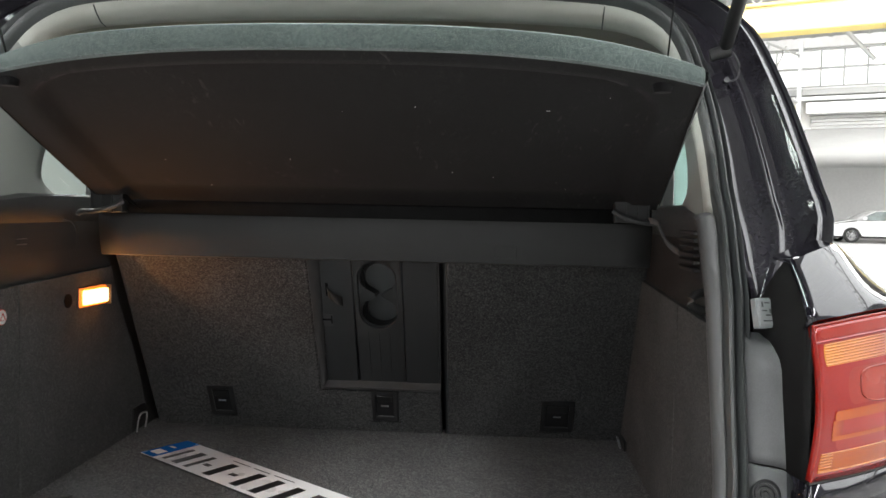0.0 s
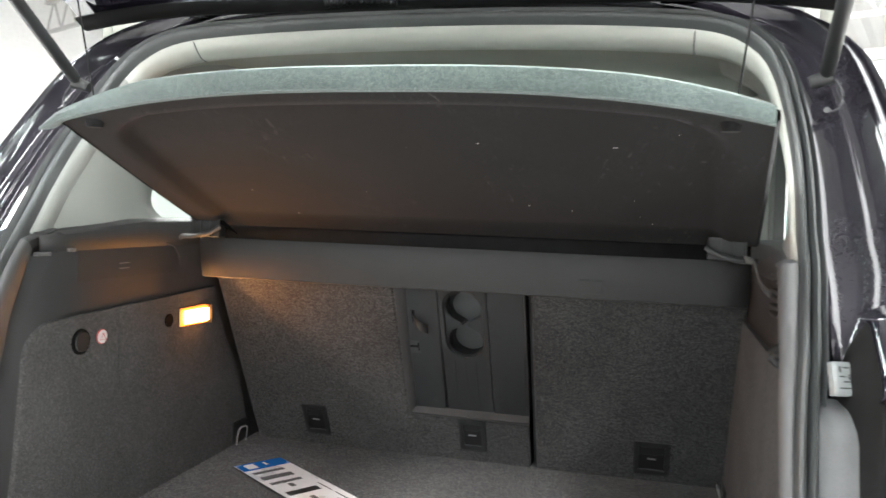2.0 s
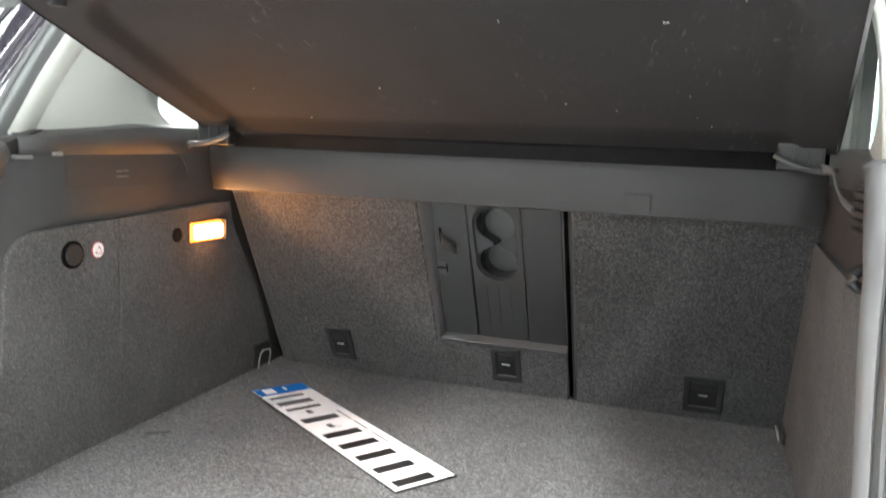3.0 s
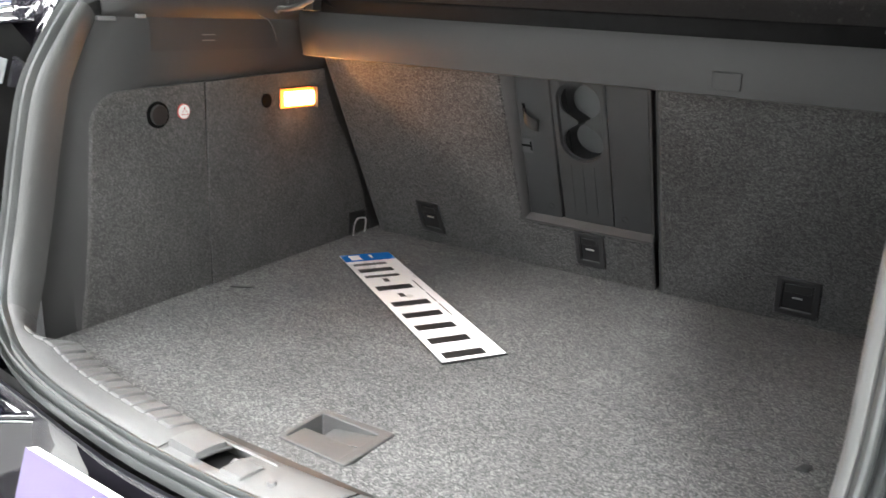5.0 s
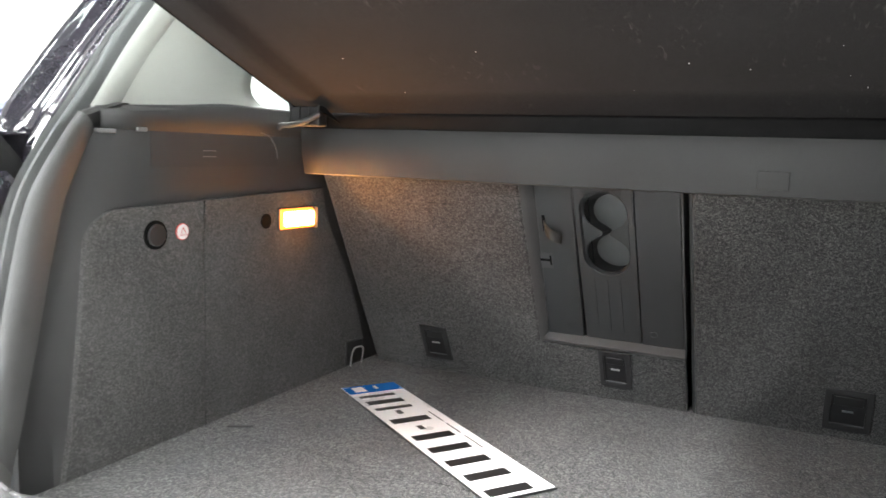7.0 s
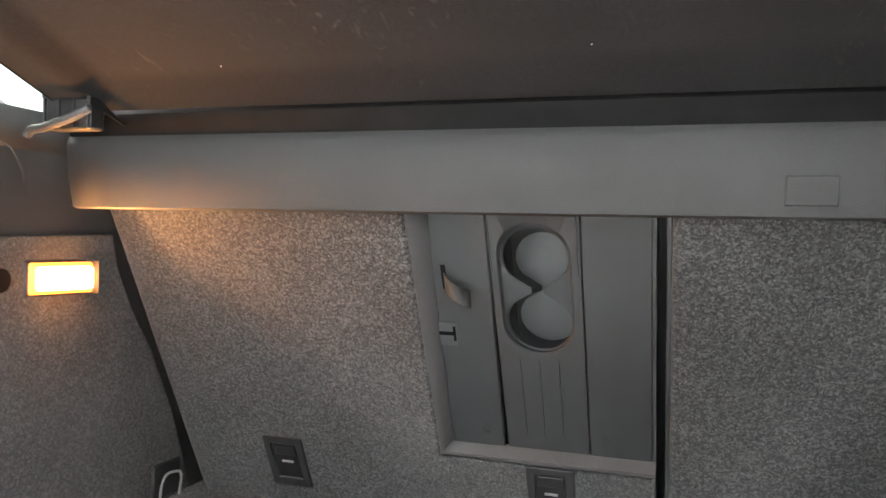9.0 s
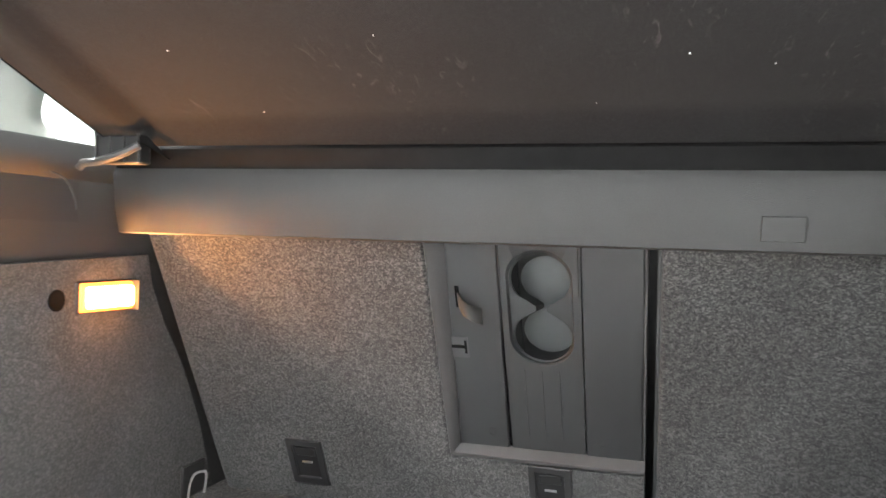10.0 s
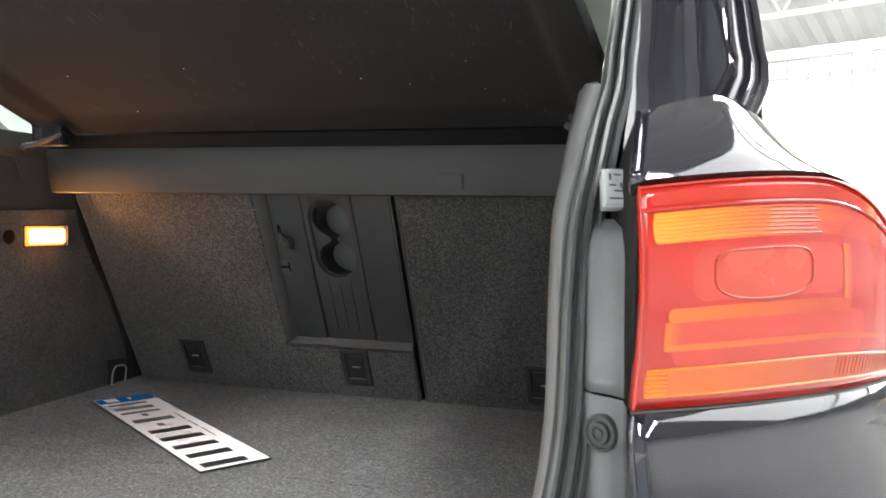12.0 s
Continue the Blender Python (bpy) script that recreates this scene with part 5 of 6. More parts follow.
lamp_frame = part("boot_lamp", box(WALL_L - 0.005, WALL_L + 0.006, -0.256, -0.158, 0.996, 1.038), TRIM_DARK, CAR, "lit rectangular boot lamp in the felt wall", bevel=0.004)
LX = WALL_L + 0.004
# glowing border added for the halo on the felt
part("lamp_halo", prism([(LX + x, y, 0.9985) for x, y in ((-0.006, -0.250), (0.005, -0.250), (0.012, -0.161), (-0.006, -0.161))], (0, 0, 0.036)), HALO_GLOW, lamp_frame, "amber glowing border for the halo round the lens", bevel=0.003)
lens = part("lamp_lens", prism([(LX + x, y, 1.0030) for x, y in ((-0.004, -0.243), (0.0120, -0.243), (0.0198, -0.169), (-0.004, -0.169))], (0, 0, 0.0270)), LAMP_GLOW, lamp_frame, "glowing warm lens", bevel=0.004)
part("lamp_cheek", prism([(LX + x, y, 0.997) for x, y in ((-0.004, -0.1645), (0.0212, -0.1645), (0.0212, -0.1625), (-0.004, -0.158))], (0, 0, 0.039)), TRIM_DARK, lamp_frame)
part("lamp_clip", wall_disc(-0.285, 1.016, 0.013, 0.0012, 0.01), DEEP_BLACK, lamp_frame)
sock = part("power_socket", wall_disc(-0.531, 1.012, 0.021, 0.003, 0.01), DEEP_BLACK, CAR, "round black socket cover", bevel=0.001)
part("socket_cap", wall_disc(-0.531, 1.012, 0.016, 0.006, 0.01), BLACK, sock, bevel=0.001)
st = part("warning_sticker", wall_disc(-0.479, 1.013, 0.0125, 0.0016, 0.006), STICKER_RED, CAR, "small round white warning sticker with red triangle")
part("sticker_face", wall_disc(-0.479, 1.013, 0.0113, 0.0022, 0.006), PLATE_WHITE, st)
tri = [(WALL_L + 0.0074, -0.479 + 0.0075 * math.cos(a), 1.0118 + 0.0075 * math.sin(a)) for a in (math.pi / 2, math.pi * 7 / 6, math.pi * 11 / 6)]
part("sticker_triangle", tube(tri, 0.0009, 5, closed=True), STICKER_RED, st)
area("boot_lamp_light", (WALL_L + 0.034, -0.212, 1.018), (WALL_L + 0.034 + 0.95, -0.212 - 0.46, 1.018 + 0.38), 0.066, 0.028, 1.55, (1.0, 0.42, 0.12)).data.spread = 2.7
bulb = bpy.data.lights.new("boot_lamp_bulb", "POINT")
bulb.energy, bulb.color, bulb.shadow_soft_size = 0.15, (1.0, 0.36, 0.10), 0.018
new("boot_lamp_bulb", bulb).location = (WALL_L + 0.056, -0.222, 1.016)
part("floor_catch", prism([(x, y, 0.7008) for x, y in ((-0.474, -0.428), (-0.444, -0.410), (-0.441, -0.402), (-0.452, -0.404), (-0.476, -0.420))], (0, 0, 0.0028)), BLACK, CAR, "small dark tear at the floor's edge", bevel=0.001)
part("floor_catch", prism([(x, y, 0.7008) for x, y in ((0.470, -0.458), (0.484, -0.456), (0.488, -0.440), (0.476, -0.442))], (0, 0, 0.004)), BLACK, CAR, "small dark catch at the floor's fold", bevel=0.001)
part("hinge_latch", sheet([[p, p + Vector((0.003, -0.004, -0.011))] for p in smooth_line([(0.520, -0.296, 1.190), (0.532, -0.310, 1.186), (0.534, -0.332, 1.170), (0.538, -0.362, 1.154), (0.543, -0.395, 1.146), (0.545, -0.410, 1.144)], 16)]), CLIP_GREY, CAR, "worn pale grey latch beside the shelf hinge", solid=0.003)
part("hanging_strap", tube(smooth_line([(WALL_L + 0.006, -0.300, 1.166), (WALL_L + 0.014, -0.288, 1.160), (WALL_L + 0.016, -0.280, 1.150), (WALL_L + 0.016, -0.272, 1.136), (WALL_L + 0.015, -0.268, 1.124)], 12), 0.0012, 6), TRIM_DARK, CAR, "short dark loop of cord by the hinge")
# clips and pocket in the dark wall above
for y, z, l in ((-0.607, 1.158, 0.030), (-0.547, 1.162, 0.018)):
    part("trim_clip", box(WALL_L - 0.008, WALL_L + 0.0005, y - l / 2, y + l / 2, z - 0.0035, z + 0.0025), CLIP_GREY, CAR, bevel=0.0015)
part("wall_pocket", box(WALL_L - 0.010, WALL_L - 0.0034, -0.53, -0.245, 1.109, 1.158), POCKET, CAR, "long dark recess in the wall trim", smooth=False)
for z in (1.1245, 1.1335):
    part("wall_mark", box(WALL_L - 0.004, WALL_L - 0.0018, -0.426, -0.399, z - 0.0007, z + 0.0007), CLIP_GREY, CAR, smooth=False)
# right wall: vent slats, hook
for k in range(6):
    part("vent_slat", box(WALL_R - 0.008, WALL_R + 0.002, -0.53, -0.44, 1.115 + k * 0.0105, 1.121 + k * 0.0105), TRIM_DARK, CAR, bevel=0.002)
hk = smooth_line([(WALL_R, -0.585, 1.094), (WALL_R - 0.018, -0.590, 1.090), (WALL_R - 0.026, -0.592, 1.080), (WALL_R - 0.018, -0.592, 1.072), (WALL_R, -0.588, 1.068)], 10)
part("bag_hook", tube(hk, 0.006, 10), BLACK, CAR, "black folding bag hook")

# ---- cabin seen above and beside the shelf ----
for s in (1, -1):
    rows = []
    for q in smooth_line([(1.190, 0.585, -0.09), (1.200, 0.590, -0.165), (1.218, 0.596, -0.212), (1.25, 0.600, -0.230), (1.32, 0.60, -0.197), (1.40, 0.592, -0.12), (1.46, 0.575, -0.05), (1.50, 0.55, 0.0), (1.53, 0.50, 0.02)], 40):
        z, xb, yb = q
        xa, ya = lip_at(z)
        xa, ya = xa + 0.003, ya + 0.011
        rows.append([Vector((s * (xa + (xb - xa) * t ** 1.9), ya + (yb - ya) * t, z)) for t in [k / 8 for k in range(9)]])
    part("quarter_trim", sheet(rows), QUARTER_GREY, CAR, "pale grey pillar trim", solid=0.004)
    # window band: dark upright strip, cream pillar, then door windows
    # right strip in pale grey: its brighter light is put into the colour
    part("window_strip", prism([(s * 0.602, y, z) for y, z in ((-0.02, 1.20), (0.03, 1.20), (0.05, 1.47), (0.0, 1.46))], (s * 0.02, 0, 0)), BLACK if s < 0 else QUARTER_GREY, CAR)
    part("pillar_trim", prism([(s * 0.60, y, z) for y, z in ((0.03, 1.18), (0.20, 1.18), (0.29, 1.51), (0.05, 1.48))], (s * 0.02, 0, 0)), CREAM, CAR)
    part("pillar_trim", prism([(s * 0.60, y, z) for y, z in ((1.00, 1.1), (1.12, 1.1), (1.04, 1.54), (0.95, 1.54))], (s * 0.02, 0, 0)), CREAM, CAR)
    part("door_trim", prism([(s * 0.64, y, z) for y, z in ((-0.2, 0.5), (2.3, 0.5), (2.3, 1.15), (-0.2, 1.20))], (s * 0.02, 0, 0)), TRIM_DARK, CAR)
    part("roof_rail_trim", prism([(s * 0.60, y, z) for y, z in ((-0.35, 1.53), (-0.08, 1.46), (0.05, 1.475), (0.28, 1.505), (0.9, 1.53), (1.6, 1.50), (2.0, 1.35), (2.1, 1.45), (1.6, 1.60), (0.5, 1.64), (-0.35, 1.58))], (s * 0.02, 0, 0)), LINER, CAR)
    glass = part("quarter_glass", prism([(s * 0.625, y, z) for y, z in ((-0.27, 1.18), (-0.01, 1.18), (0.01, 1.49), (-0.10, 1.49))], (s * 0.004, 0, 0)), WINDOW_GLASS if s < 0 else PRIVACY_GLASS, CAR, "tinted quarter window", smooth=False)
    glass.visible_shadow = False
    glass = part("door_glass", prism([(s * 0.625, y, z) for y, z in ((0.18, 1.14), (1.05, 1.14), (0.98, 1.55), (0.25, 1.53))], (s * 0.004, 0, 0)), WINDOW_GLASS, CAR, "tinted door window", smooth=False)
    glass.visible_shadow = False
    glass = part("door_glass", prism([(s * 0.625, y, z) for y, z in ((1.08, 1.10), (2.2, 1.10), (1.75, 1.50), (1.05, 1.55))], (s * 0.004, 0, 0)), WINDOW_GLASS, CAR, "tinted door window", smooth=False)
    glass.visible_shadow = False
    # coat hooks in oval recesses
    for y, z in ((0.75, 1.555), (1.45, 1.54)):
        ov = [Vector((s * (0.575 - 0.035 * math.sin(a)), y + 0.06 * math.cos(a), z + 0.03 * math.sin(a))) for a in [k * math.tau / 24 for k in range(24)]]
        h = part("coat_hook", tube(ov, 0.003, 6, closed=True), CREAM, CAR, "oval recess with coat hook")
        part("hook", tube(smooth_line([(s * 0.57, y, z + 0.012), (s * 0.55, y, z), (s * 0.548, y, z - 0.014), (s * 0.562, y, z - 0.018)], 8), 0.006, 8), TRIM_DARK, h)

# cream ring inside the seal, and headliner
RING = [(-0.002, -0.006), (0.005, -0.010), (0.007, -0.026), (0.002, -0.046), (-0.012, -0.062), (-0.03, -0.070), (-0.055, -0.072)]
span = [frames[i] for i in range(k0, len(frames)) if frames[i][0].z > 1.185]
split = next(i for i, f in enumerate(span) if f[0].x < -0.3 and f[0].z < 1.47)
part("header_trim", sheet([[p - u * a + n * b for a, b in RING] for p, u, n in span[:split + 1]]), CREAM, CAR, "pale cream trim round the rear of the roof", angle=60)
# the ring's left run: weaker light put into a greyer colour
part("pillar_edge_trim", sheet([[p - u * a + n * b for a, b in RING] for p, u, n in span[split:]]), QUARTER_GREY, CAR, "left run of the cream ring, greyed for its weaker light", angle=60)
for x in (-0.415, 0.425):
    f = min(span, key=lambda q: abs(q[0].x - x) + abs(q[0].z - 1.535))
    part("trim_joint", tube([f[0] - f[1] * (a + 0.0005) + f[2] * (b + 0.0005) for a, b in RING[1:6]], 0.0012, 5), TRIM_PLASTIC, CAR)
rows = []
for y, z in ((-0.30, 1.545), (-0.22, 1.565), (0.0, 1.59), (0.4, 1.615), (0.9, 1.62), (1.4, 1.60), (1.8, 1.56)):
    rows.append([Vector((x, y, z - 0.07 * (abs(x) / 0.6) ** 3)) for x in [-0.60 + 1.2 * k / 16 for k in range(17)]])
part("headliner", sheet(rows), LINER, CAR, "pale woven headliner", solid=0.01, offset=1)
dome = part("dome_lamp", box(-0.035, 0.168, 0.325, 0.385, 1.594, 1.609), TRIM_DARK, CAR, "roof lamp with two lit lenses", bevel=0.003)
for x0, x1 in ((-0.022, 0.050), (0.092, 0.165)):
    part("lens", box(x0, x1, 0.333, 0.377, 1.588, 1.600), DOME_GLOW, dome, "glowing amber lens", bevel=0.002)
part("windscreen_frame", sheet([[Vector((x, y, z)) for x in (-0.62, -0.3, 0, 0.3, 0.62)] for y, z in ((1.8, 1.57), (1.95, 1.50))]), BLACK, CAR, solid=0.01)
part("dashboard", box(-0.66, 0.66, 2.1, 2.8, 0.4, 1.10), TRIM_DARK, CAR, bevel=0.03)
part("cabin_floor", box(-0.7, 0.7, 0.2, 2.8, 0.32, 0.36), BLACK, CAR, smooth=False)
for x in (-0.38, 0.38):
    seat = part("front_seat", prism([(x - 0.24, y, z) for y, z in ((1.05, 0.5), (1.25, 0.5), (1.12, 1.16), (0.95, 1.18), (0.92, 1.12))], (0.48, 0, 0)), TRIM_DARK, CAR, "dark front seat back", bevel=0.03)
    part("headrest", box(x - 0.13, x + 0.13, 0.93, 1.03, 1.22, 1.42), TRIM_DARK, seat, bevel=0.04)

# wheels of the car, seen at its sides only from outside
for s in (1, -1):
    for wy in (-0.05, 2.55):
        prof = [(0.215, -0.1), (0.315, -0.11), (0.335, -0.08), (0.335, 0.08), (0.315, 0.11), (0.215, 0.1)]
        rows = [[(s * (0.76 + w), wy + r * math.cos(a), GROUND + 0.335 + r * math.sin(a)) for r, w in prof] for a in [k * math.tau / 36 for k in range(36)]]
        ty = part("wheel", sheet(rows, loop_u=True, loop_v=True), TYRE, CAR, "black tyre")
        disc = [(s * 0.80, wy + 0.215 * math.cos(k * math.tau / 30), GROUND + 0.335 + 0.215 * math.sin(k * math.tau / 30)) for k in range(30)]
        part("rim", prism(disc, (-s * 0.06, 0, 0)), RIM, ty)

# ---- tailgate, raised ----
GATE = [(-0.385, 1.570), (-0.41, 1.582), (-0.50, 1.632), (-0.66, 1.710), (-0.84, 1.792), (-1.02, 1.855), (-1.16, 1.875), (-1.30, 1.83), (-1.40, 1.72)]


def gate_row(y, z, xs):
    return [Vector((x, y, z - 0.022 * max(0.0, (abs(x) - 0.36) / 0.26) ** 2)) for x in xs]


xs = [-0.62 + 1.24 * k / 20 for k in range(21)]
gate_bm = bmesh.new()
grid = [[gate_bm.verts.new(p) for p in gate_row(y, z, xs)] for y, z in GATE]
for i in range(len(GATE) - 1):
    for j in range(20):
        if 1 <= i <= 4 and 3 <= j <= 16:
            continue
        gate_bm.faces.new((grid[i][j], grid[i + 1][j], grid[i + 1][j + 1], grid[i][j + 1]))
gate = part("tailgate", gate_bm, PAINT, CAR, "raised black tailgate", solid=0.035, face=(0, 0, -1))
pane = part("rear_window", sheet([gate_row(y, z + 0.012, xs[3:18]) for y, z in GATE[1:6]]), WINDOW_GLASS, gate, "heated rear window", solid=0.004, face=(0, 0, -1))
pane.visible_shadow = False
part("gate_lining", sheet([gate_row(y, z - 0.006, xs[2:19]) for y, z in ((-1.04, 1.855), (-1.16, 1.868), (-1.29, 1.825), (-1.37, 1.73))]), TRIM_DARK, gate, "dark plastic tailgate lining", solid=0.006, face=(0, 0, -1))
part("gate_seal_strip", sheet([gate_row(y, z, xs) for y, z in ((-0.392, 1.566), (-0.40, 1.5665), (-0.425, 1.580))]), DEEP_BLACK, gate, solid=0.004, face=(0, 0, -1))
pts = [(-0.15 + 0.12 * k / 48, -0.418 - 0.004 * math.sin(k / 48 * math.pi), 1.572 + 0.003 * math.sin(k / 48 * math.pi)) for k in range(49)]
part("wiring_gaiter", tube(pts, [0.0085 if k % 4 < 2 else 0.0065 for k in range(49)], 12), DEEP_BLACK, gate, "ribbed black wiring gaiter")
for x in (-0.42, 0.40):
    part("hinge", box(x - 0.03, x + 0.03, -0.41, -0.335, 1.576, 1.606), PAINT, gate, bevel=0.005)
for s in (1, -1):
    a = Vector((s * 0.592, -0.445, 1.44))
    b = Vector((s * 0.575, -0.88, 1.745))
    m = a.lerp(b, 0.55)
    st = part("gas_strut", tube([a, a.lerp(b, 0.02), a.lerp(b, 0.03), m], [0.006, 0.007, 0.0102, 0.0102], 14), BLACK, gate, "black gas strut")
    part("strut_rod", tube([m, b], 0.006, 10), STEEL, st)
    part("ball_joint", tube([a + Vector((-s * 0.02, 0.0, -0.005)), a + Vector((s * 0.008, -0.004, 0.004))], [0.009, 0.011], 12), BLACK, st)
    cab = smooth_line([a + Vector((s * 0.012, -0.004, 0)), a + Vector((s * 0.02, -0.012, -0.02)), a + Vector((s * 0.016, -0.018, -0.04)), a + Vector((s * 0.004, -0.020, -0.046))], 10)
    part("cable", tube(cab, 0.0014, 6), BLACK, st)
    part("cable_screw", tube([a + Vector((s * 0.0, -0.014, -0.046)), a + Vector((s * 0.0, -0.022, -0.044))], 0.0045, 10), BLACK, st)

# ---- parcel shelf, held up by its cords ----
SHELF = thing("parcel_shelf", (0.03, -0.22, 1.10), "dark felt parcel shelf tilted up, pale worn rear edge", "shelf")
SX0, SX1 = -0.487, 0.540
RX0, RX1 = -0.376, 0.487
part("front_strip", sheet([[Vector((x, y, z)) for x in [SX0 + (SX1 - SX0) * k / 20 for k in range(21)]] for y, z in ((-0.206, 1.097), (-0.214, 1.099), (-0.222, 1.13), (-0.226, 1.168), (-0.222, 1.178), (-0.20, 1.182))]), STRIP_PLASTIC, SHELF, "grey plastic front strip", solid=0.006, offset=1)
label_bm = prism([Vector((x, y, z)) for x, y, z in ((0.258, -0.2215, 1.108), (0.298, -0.2215, 1.108), (0.298, -0.2276, 1.1325), (0.258, -0.2276, 1.1325))], (0, 0.003, 0))
part("moulded_label", label_bm, STRIP_PLASTIC, SHELF, "faint moulded label on the strip", bevel=0.0006)


def shelf_point(u, v, off=0.0):
    """u from the left to the right edge, v from the hinge to the rear edge; underside."""
    xl, xr = SX0 + 0.010 + (RX0 - SX0 - 0.010) * v, SX1 + 0.004 + (RX1 - SX1 - 0.004) * v
    c = 2 * u - 1
    crown = (0.013 + 0.034 * (1 - abs(c) ** 2.8)) * v ** 1.5
    x = xl + (xr - xl) * u
    bow = 0.020 * (1 - c * c) * v
    y = -0.232 - (0.515 - 0.0) * v - bow
    z = 1.203 + 0.128 * v + crown + off
    return Vector((x, y, z))


N_U, N_V = 96, 48


def edge_height(u):
    """Share of the rear edge's full height, lower towards both ends."""
    m = min(u, 1 - u)
    return 0.70 + 0.20 * min(1, 6 * m) ** 0.6 if u > 0.5 else 0.45 + 0.45 * min(1, 7 * m) ** 0.7


part("hinge_cloth", sheet([[Vector((x, y, z)) for x in (SX0 + 0.002, 0.0, SX1 - 0.002)] for y, z in ((-0.218, 1.165), (-0.2235, 1.18), (-0.226, 1.20), (-0.20, 1.225))]), HINGE_CLOTH, SHELF, "black hinge cloth", solid=0.003, offset=1)
rows = []
for j in range(N_V + 1):
    v = j / N_V
    row = []
    for i in range(N_U + 1):
        u = i / N_U
        # pressed panel: a raised margin round a sunken field
        du, dv = max(0.0, 1 - min(u, 1 - u) / 0.16), max(0.0, 1 - (1 - v) / 0.24)
        d = 1 - (du ** 3 + dv ** 3) ** (1 / 3)
        f = 0.016 * max(0.0, min(1.0, (d - 0.30) * 9)) * min(1.0, v / 0.07)
        row.append(shelf_point(u, v, f))
    rows.append(row)
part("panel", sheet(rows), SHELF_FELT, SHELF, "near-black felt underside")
rows = [[shelf_point(i / N_U, j / 8, 0.022 + (0.026 * edge_height(i / N_U) - 0.022) * (j / 8) ** 8) for i in range(N_U + 1)] for j in range(9)]
part("top_cover", sheet(rows), SHELF_TOP, SHELF, "grey-green felt top")
rows = []
for i in range(N_U + 1):
    u = i / N_U
    p = shelf_point(u, 1)
    e = min(1, 8 * min(u, 1 - u))
    h = edge_height(u)
    rows.append([p + Vector((0, 0.012, 0.0)), p + Vector((0, 0.002, -0.003)), p + Vector((0, -0.004, 0.0)), p + Vector((0, -0.006, 0.012 * h)), p + Vector((0, -0.002, (0.024 + 0.004 * e) * h)), p + Vector((0, 0.008, (0.029 + 0.003 * e) * h)), p + Vector((0, 0.03, 0.026 * h))])
tips = [[q + Vector((-0.032 * k, 0.006 * k, -0.017 * k)) for q in rows[0]] for k in (1.0, 0.5)]
rows = [[q.lerp(tips[0][3], 0.75) for q in tips[0]]] + tips[1:] + rows
part("rear_edge", sheet(rows), SHELF_TOP, SHELF, "pale grey-green felt rear edge, dusty")
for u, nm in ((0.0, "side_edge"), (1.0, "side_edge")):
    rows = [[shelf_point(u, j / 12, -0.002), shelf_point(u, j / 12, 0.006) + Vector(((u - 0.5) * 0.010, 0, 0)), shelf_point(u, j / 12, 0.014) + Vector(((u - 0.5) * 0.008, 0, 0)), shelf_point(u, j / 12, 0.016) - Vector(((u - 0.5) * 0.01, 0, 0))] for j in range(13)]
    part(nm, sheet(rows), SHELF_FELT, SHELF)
part("stitch_line", tube([shelf_point(i / N_U, 1) + Vector((0, -0.005, -0.001)) for i in range(N_U + 1)], 0.0008, 6), SHELF_TOP, SHELF, "pale frayed edging")
for u in (0.045, 0.95):
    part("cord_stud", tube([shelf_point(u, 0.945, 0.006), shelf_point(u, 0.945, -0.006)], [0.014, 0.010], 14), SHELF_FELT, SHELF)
random.seed(5)
for k in range(12):
    u, v = random.uniform(0.12, 0.9), random.uniform(0.1, 0.9)
    p = shelf_point(u, v, 0.0145)
    r = random.uniform(0.0003, 0.0008)
    lint = tube([p, p + Vector((random.uniform(-1, 1), random.uniform(-1, 1), 0)) * r * 2.2], r, 5)
    part("lint", lint, LIGHT_GREY, SHELF, smooth=False)
p = shelf_point(0.80, 0.70, 0.0145)
part("lint", tube([p + Vector((-0.0015, -0.004, 0)), p, p + Vector((0.004, -0.0035, 0))], 0.0005, 5), LIGHT_GREY, SHELF, "pale thread of lint")
for s, x in ((-1, -0.452), (1, 0.497)):
    clip = box(x - 0.030, x + 0.030, -0.262, -0.240, 1.179, 1.216)
    part("hinge_clip", clip, BLACK, SHELF, bevel=0.003)
    if s < 0:
        part("clip_gusset", prism([(x - s * 0.030, -0.262, 1.217), (x - s * 0.030, -0.262, 1.205), (x - s * 0.052, -0.236, 1.186), (x - s * 0.048, -0.233, 1.186)], (0, 0.003, 0.001)), HINGE_CLOTH, SHELF)
    part("clip_rib", box(x - 0.031, x + 0.031, -0.2655, -0.262, 1.2125, 1.2165), TRIM_DARK, SHELF, smooth=False)
    for k in range(4):
        part("clip_rib", box(x - 0.030 + k * 0.0193, x - 0.028 + k * 0.0193, -0.2650, -0.262, 1.180, 1.2125), TRIM_DARK, SHELF, smooth=False)
    lev = smooth_line([(x - s * 0.034, -0.268, 1.200), (x - s * 0.018, -0.274, 1.190), (x + s * 0.004, -0.276, 1.183), (x + s * 0.026, -0.270, 1.180), (x + s * 0.048, -0.262, 1.180), (x + s * 0.056, -0.260, 1.174)], 14)
    part("hinge_lever", tube(lev, 0.0050, 8), TRIM_PLASTIC, SHELF, "worn grey hinge lever")
    # cord up to the tailgate
    u = 0.04 if s < 0 else 0.955
    a = shelf_point(u, 0.93, 0.026)
    b = Vector((s * 0.50, -0.62, 1.72))
    part("cord", tube([a, a.lerp(b, 0.5) + Vector((0, 0.004, 0)), b], 0.0012, 6), DEEP_BLACK, SHELF, "thin black lifting cord")
# ---- loose number plate on the carpet ----
pl = Vector((-0.4345, -0.1700, 0))
pr = Vector((-0.0085, -0.4695, 0))
ex = (pr - pl).normalized()
ey = Vector((-ex.y, ex.x, 0))


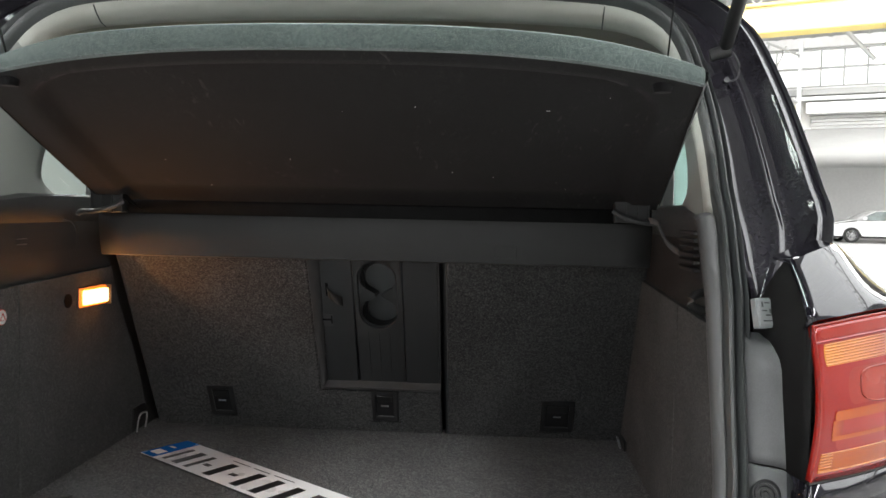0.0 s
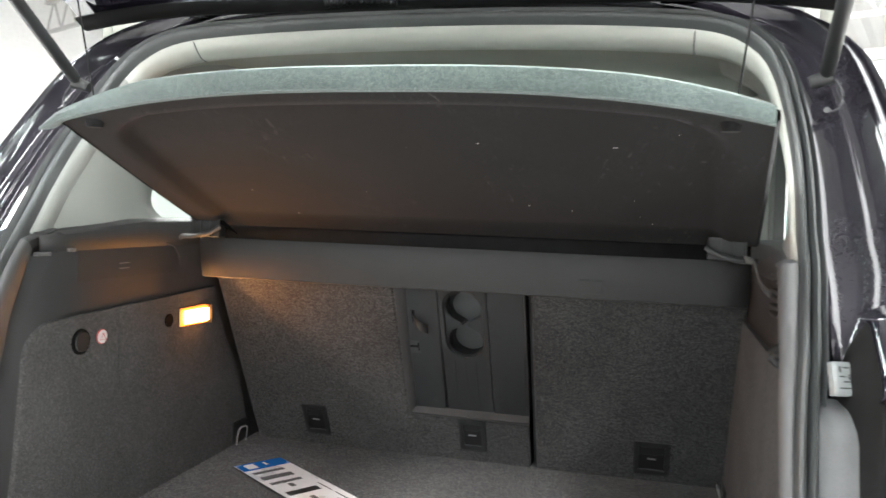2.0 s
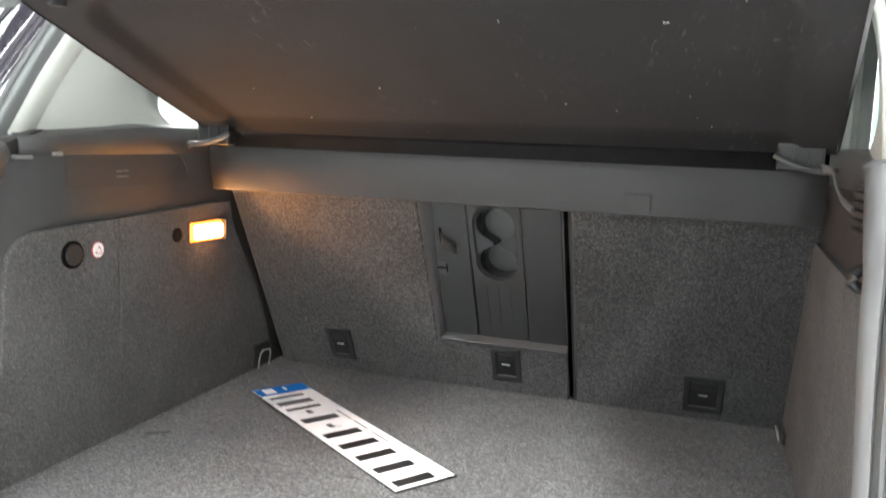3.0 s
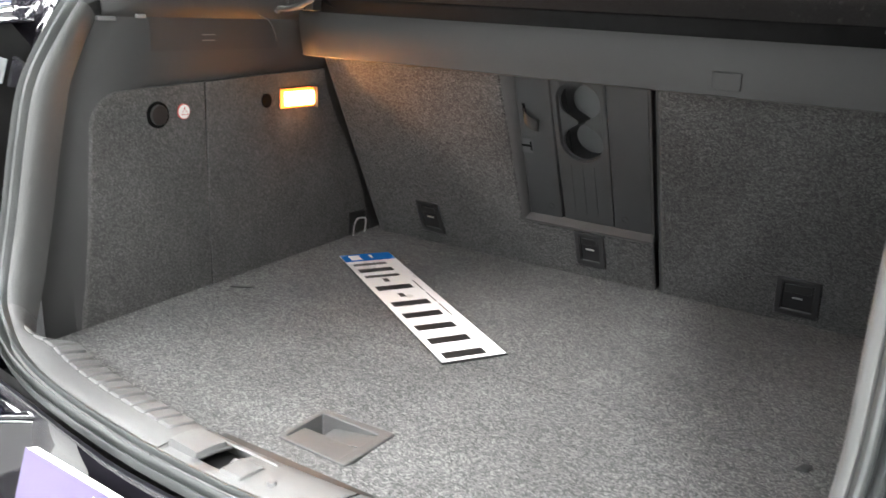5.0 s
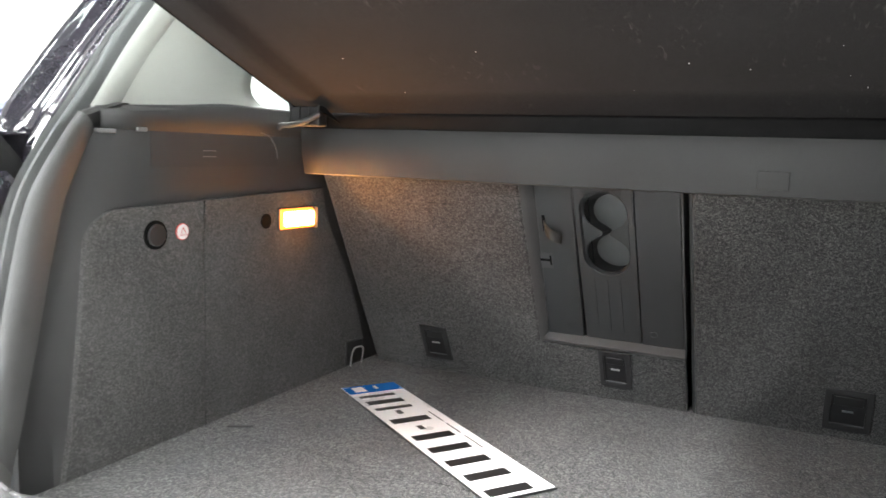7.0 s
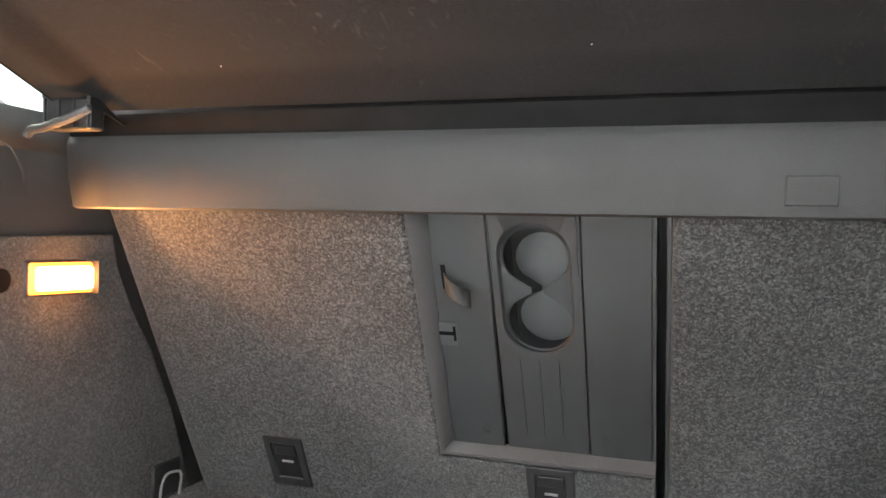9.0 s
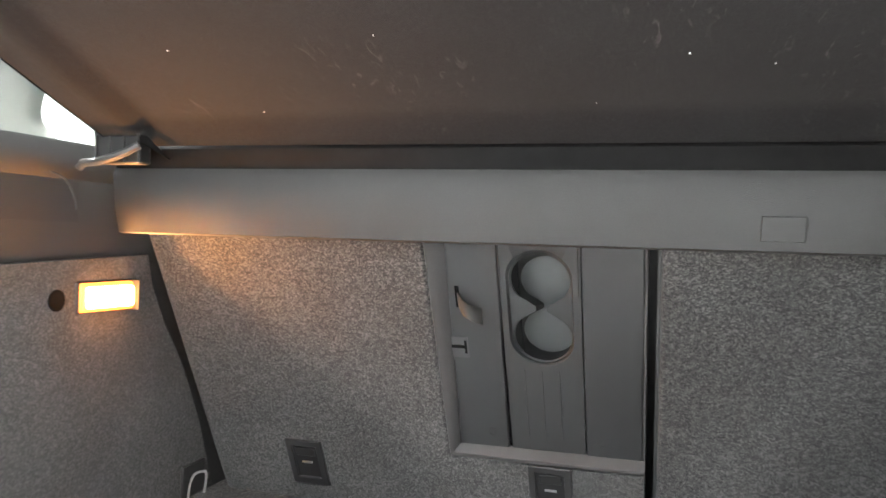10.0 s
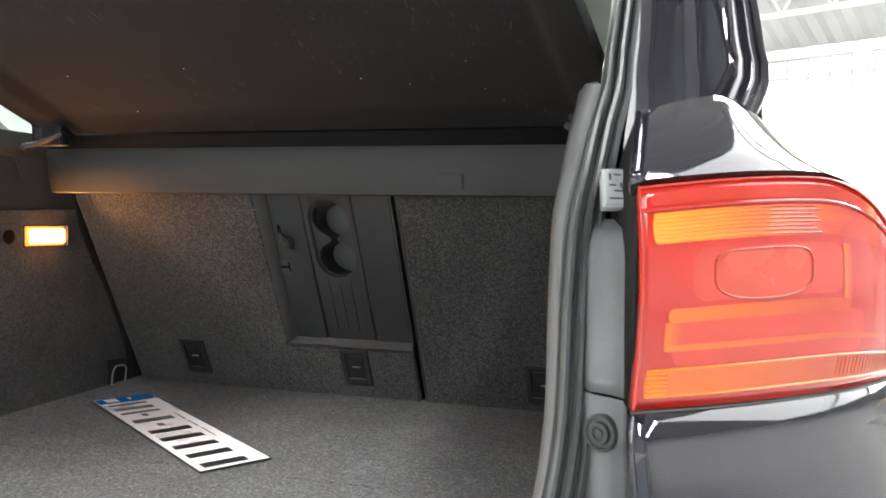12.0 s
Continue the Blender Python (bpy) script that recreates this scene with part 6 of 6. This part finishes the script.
def on_plate(a, b, h=0.0):
    p = pl + ex * a + ey * b
    return Vector((p.x, p.y, FLOOR + 0.0015 + h))


def plate_box(a0, a1, b0, b1, h0, h1, bm=None):
    return prism([on_plate(a0, b0, h0), on_plate(a1, b0, h0), on_plate(a1, b1, h0), on_plate(a0, b1, h0)], (0, 0, h1 - h0), bm)


NP = thing("number_plate", on_plate(0.26, 0.0555), "loose white number plate with blue end band lying on carpet", "number plate")
part("backing", plate_box(0, 0.52, 0, 0.111, 0, 0.0022), PLATE_BLACK, NP, bevel=0.0008, smooth=False)
part("face", plate_box(0.0025, 0.5175, 0.0025, 0.1085, 0.0022, 0.0028), PLATE_WHITE, NP, smooth=False)
part("blue_band", plate_box(0.003, 0.046, 0.003, 0.108, 0.0028, 0.0032), PLATE_BLUE, NP, "blue end band with pale mark", smooth=False)
part("band_mark", plate_box(0.010, 0.038, 0.018, 0.040, 0.0032, 0.0034), PLATE_WHITE, NP, smooth=False)
part("band_mark", plate_box(0.012, 0.030, 0.060, 0.066, 0.0032, 0.0034), PLATE_WHITE, NP, smooth=False)
a = 0.062
for w in (0.012, 0.040, 0.012, 0.018, 0.044, 0.018, 0.044, 0.044, 0.044, 0.044, 0.044):
    if w == 0.018:
        part("bar", plate_box(a, a + w, 0.040, 0.050, 0.0028, 0.0032), PLATE_BLACK, NP, smooth=False)
    else:
        g = w * 0.26 if w > 0.02 else 0.0
        part("bar", plate_box(a + g, a + w - g, 0.012, 0.080, 0.0028, 0.0032), PLATE_BLACK, NP, smooth=False)
    a += w + 0.0095
for a0, a1 in ((0.180, 0.232), (0.244, 0.290), (0.302, 0.358)):
    part("small_bar", plate_box(a0, a1, 0.091, 0.0935, 0.0028, 0.0031), PLATE_BLACK, NP, smooth=False)

# ---- lavender dealer plate propped on the bumper step ----
DP = thing("dealer_plate", (-0.11, -0.98, 0.70), "lavender dealer plate with white edge on the bumper", "plate")
o = [Vector((-0.250, -0.948, 0.718)), Vector((0.268, -0.968, 0.714)), Vector((0.268, -1.006, 0.606)), Vector((-0.245, -0.988, 0.610))]
nn = (o[1] - o[0]).cross(o[3] - o[0]).normalized()
nn = nn if nn.y < 0 else -nn
part("board", prism(o, nn * -0.013), PLATE_WHITE, DP, bevel=0.001)
part("face", prism([p + nn * 0.0005 for p in o], nn * 0.001), LAVENDER, DP, smooth=False)
for k in range(4):
    t0 = 0.42 + k * 0.14
    q = [o[0].lerp(o[1], t0).lerp(o[3].lerp(o[2], t0), 0.42), o[0].lerp(o[1], t0 + 0.10).lerp(o[3].lerp(o[2], t0 + 0.10), 0.42), o[0].lerp(o[1], t0 + 0.10).lerp(o[3].lerp(o[2], t0 + 0.10), 0.62), o[0].lerp(o[1], t0).lerp(o[3].lerp(o[2], t0), 0.62)]
    part("bar", prism([p + nn * 0.0018 for p in q], nn * 0.0006), PLATE_WHITE, DP, smooth=False)
across, down = (o[1] - o[0]).normalized(), (o[3] - o[0]).normalized()
for a, w, d in ((0.124, 0.0025, 0.014), (0.134, 0.004, 0.008), (0.143, 0.010, 0.008), (0.158, 0.009, 0.008), (0.172, 0.010, 0.008)):
    c = o[0] + across * a + down * (0.012 if w > 0.003 else 0.008)
    part("bar", prism([q + nn * 0.0016 for q in (c, c + across * w, c + across * w + down * d, c + down * d)], nn * 0.0003), PLATE_WHITE, DP, smooth=False)
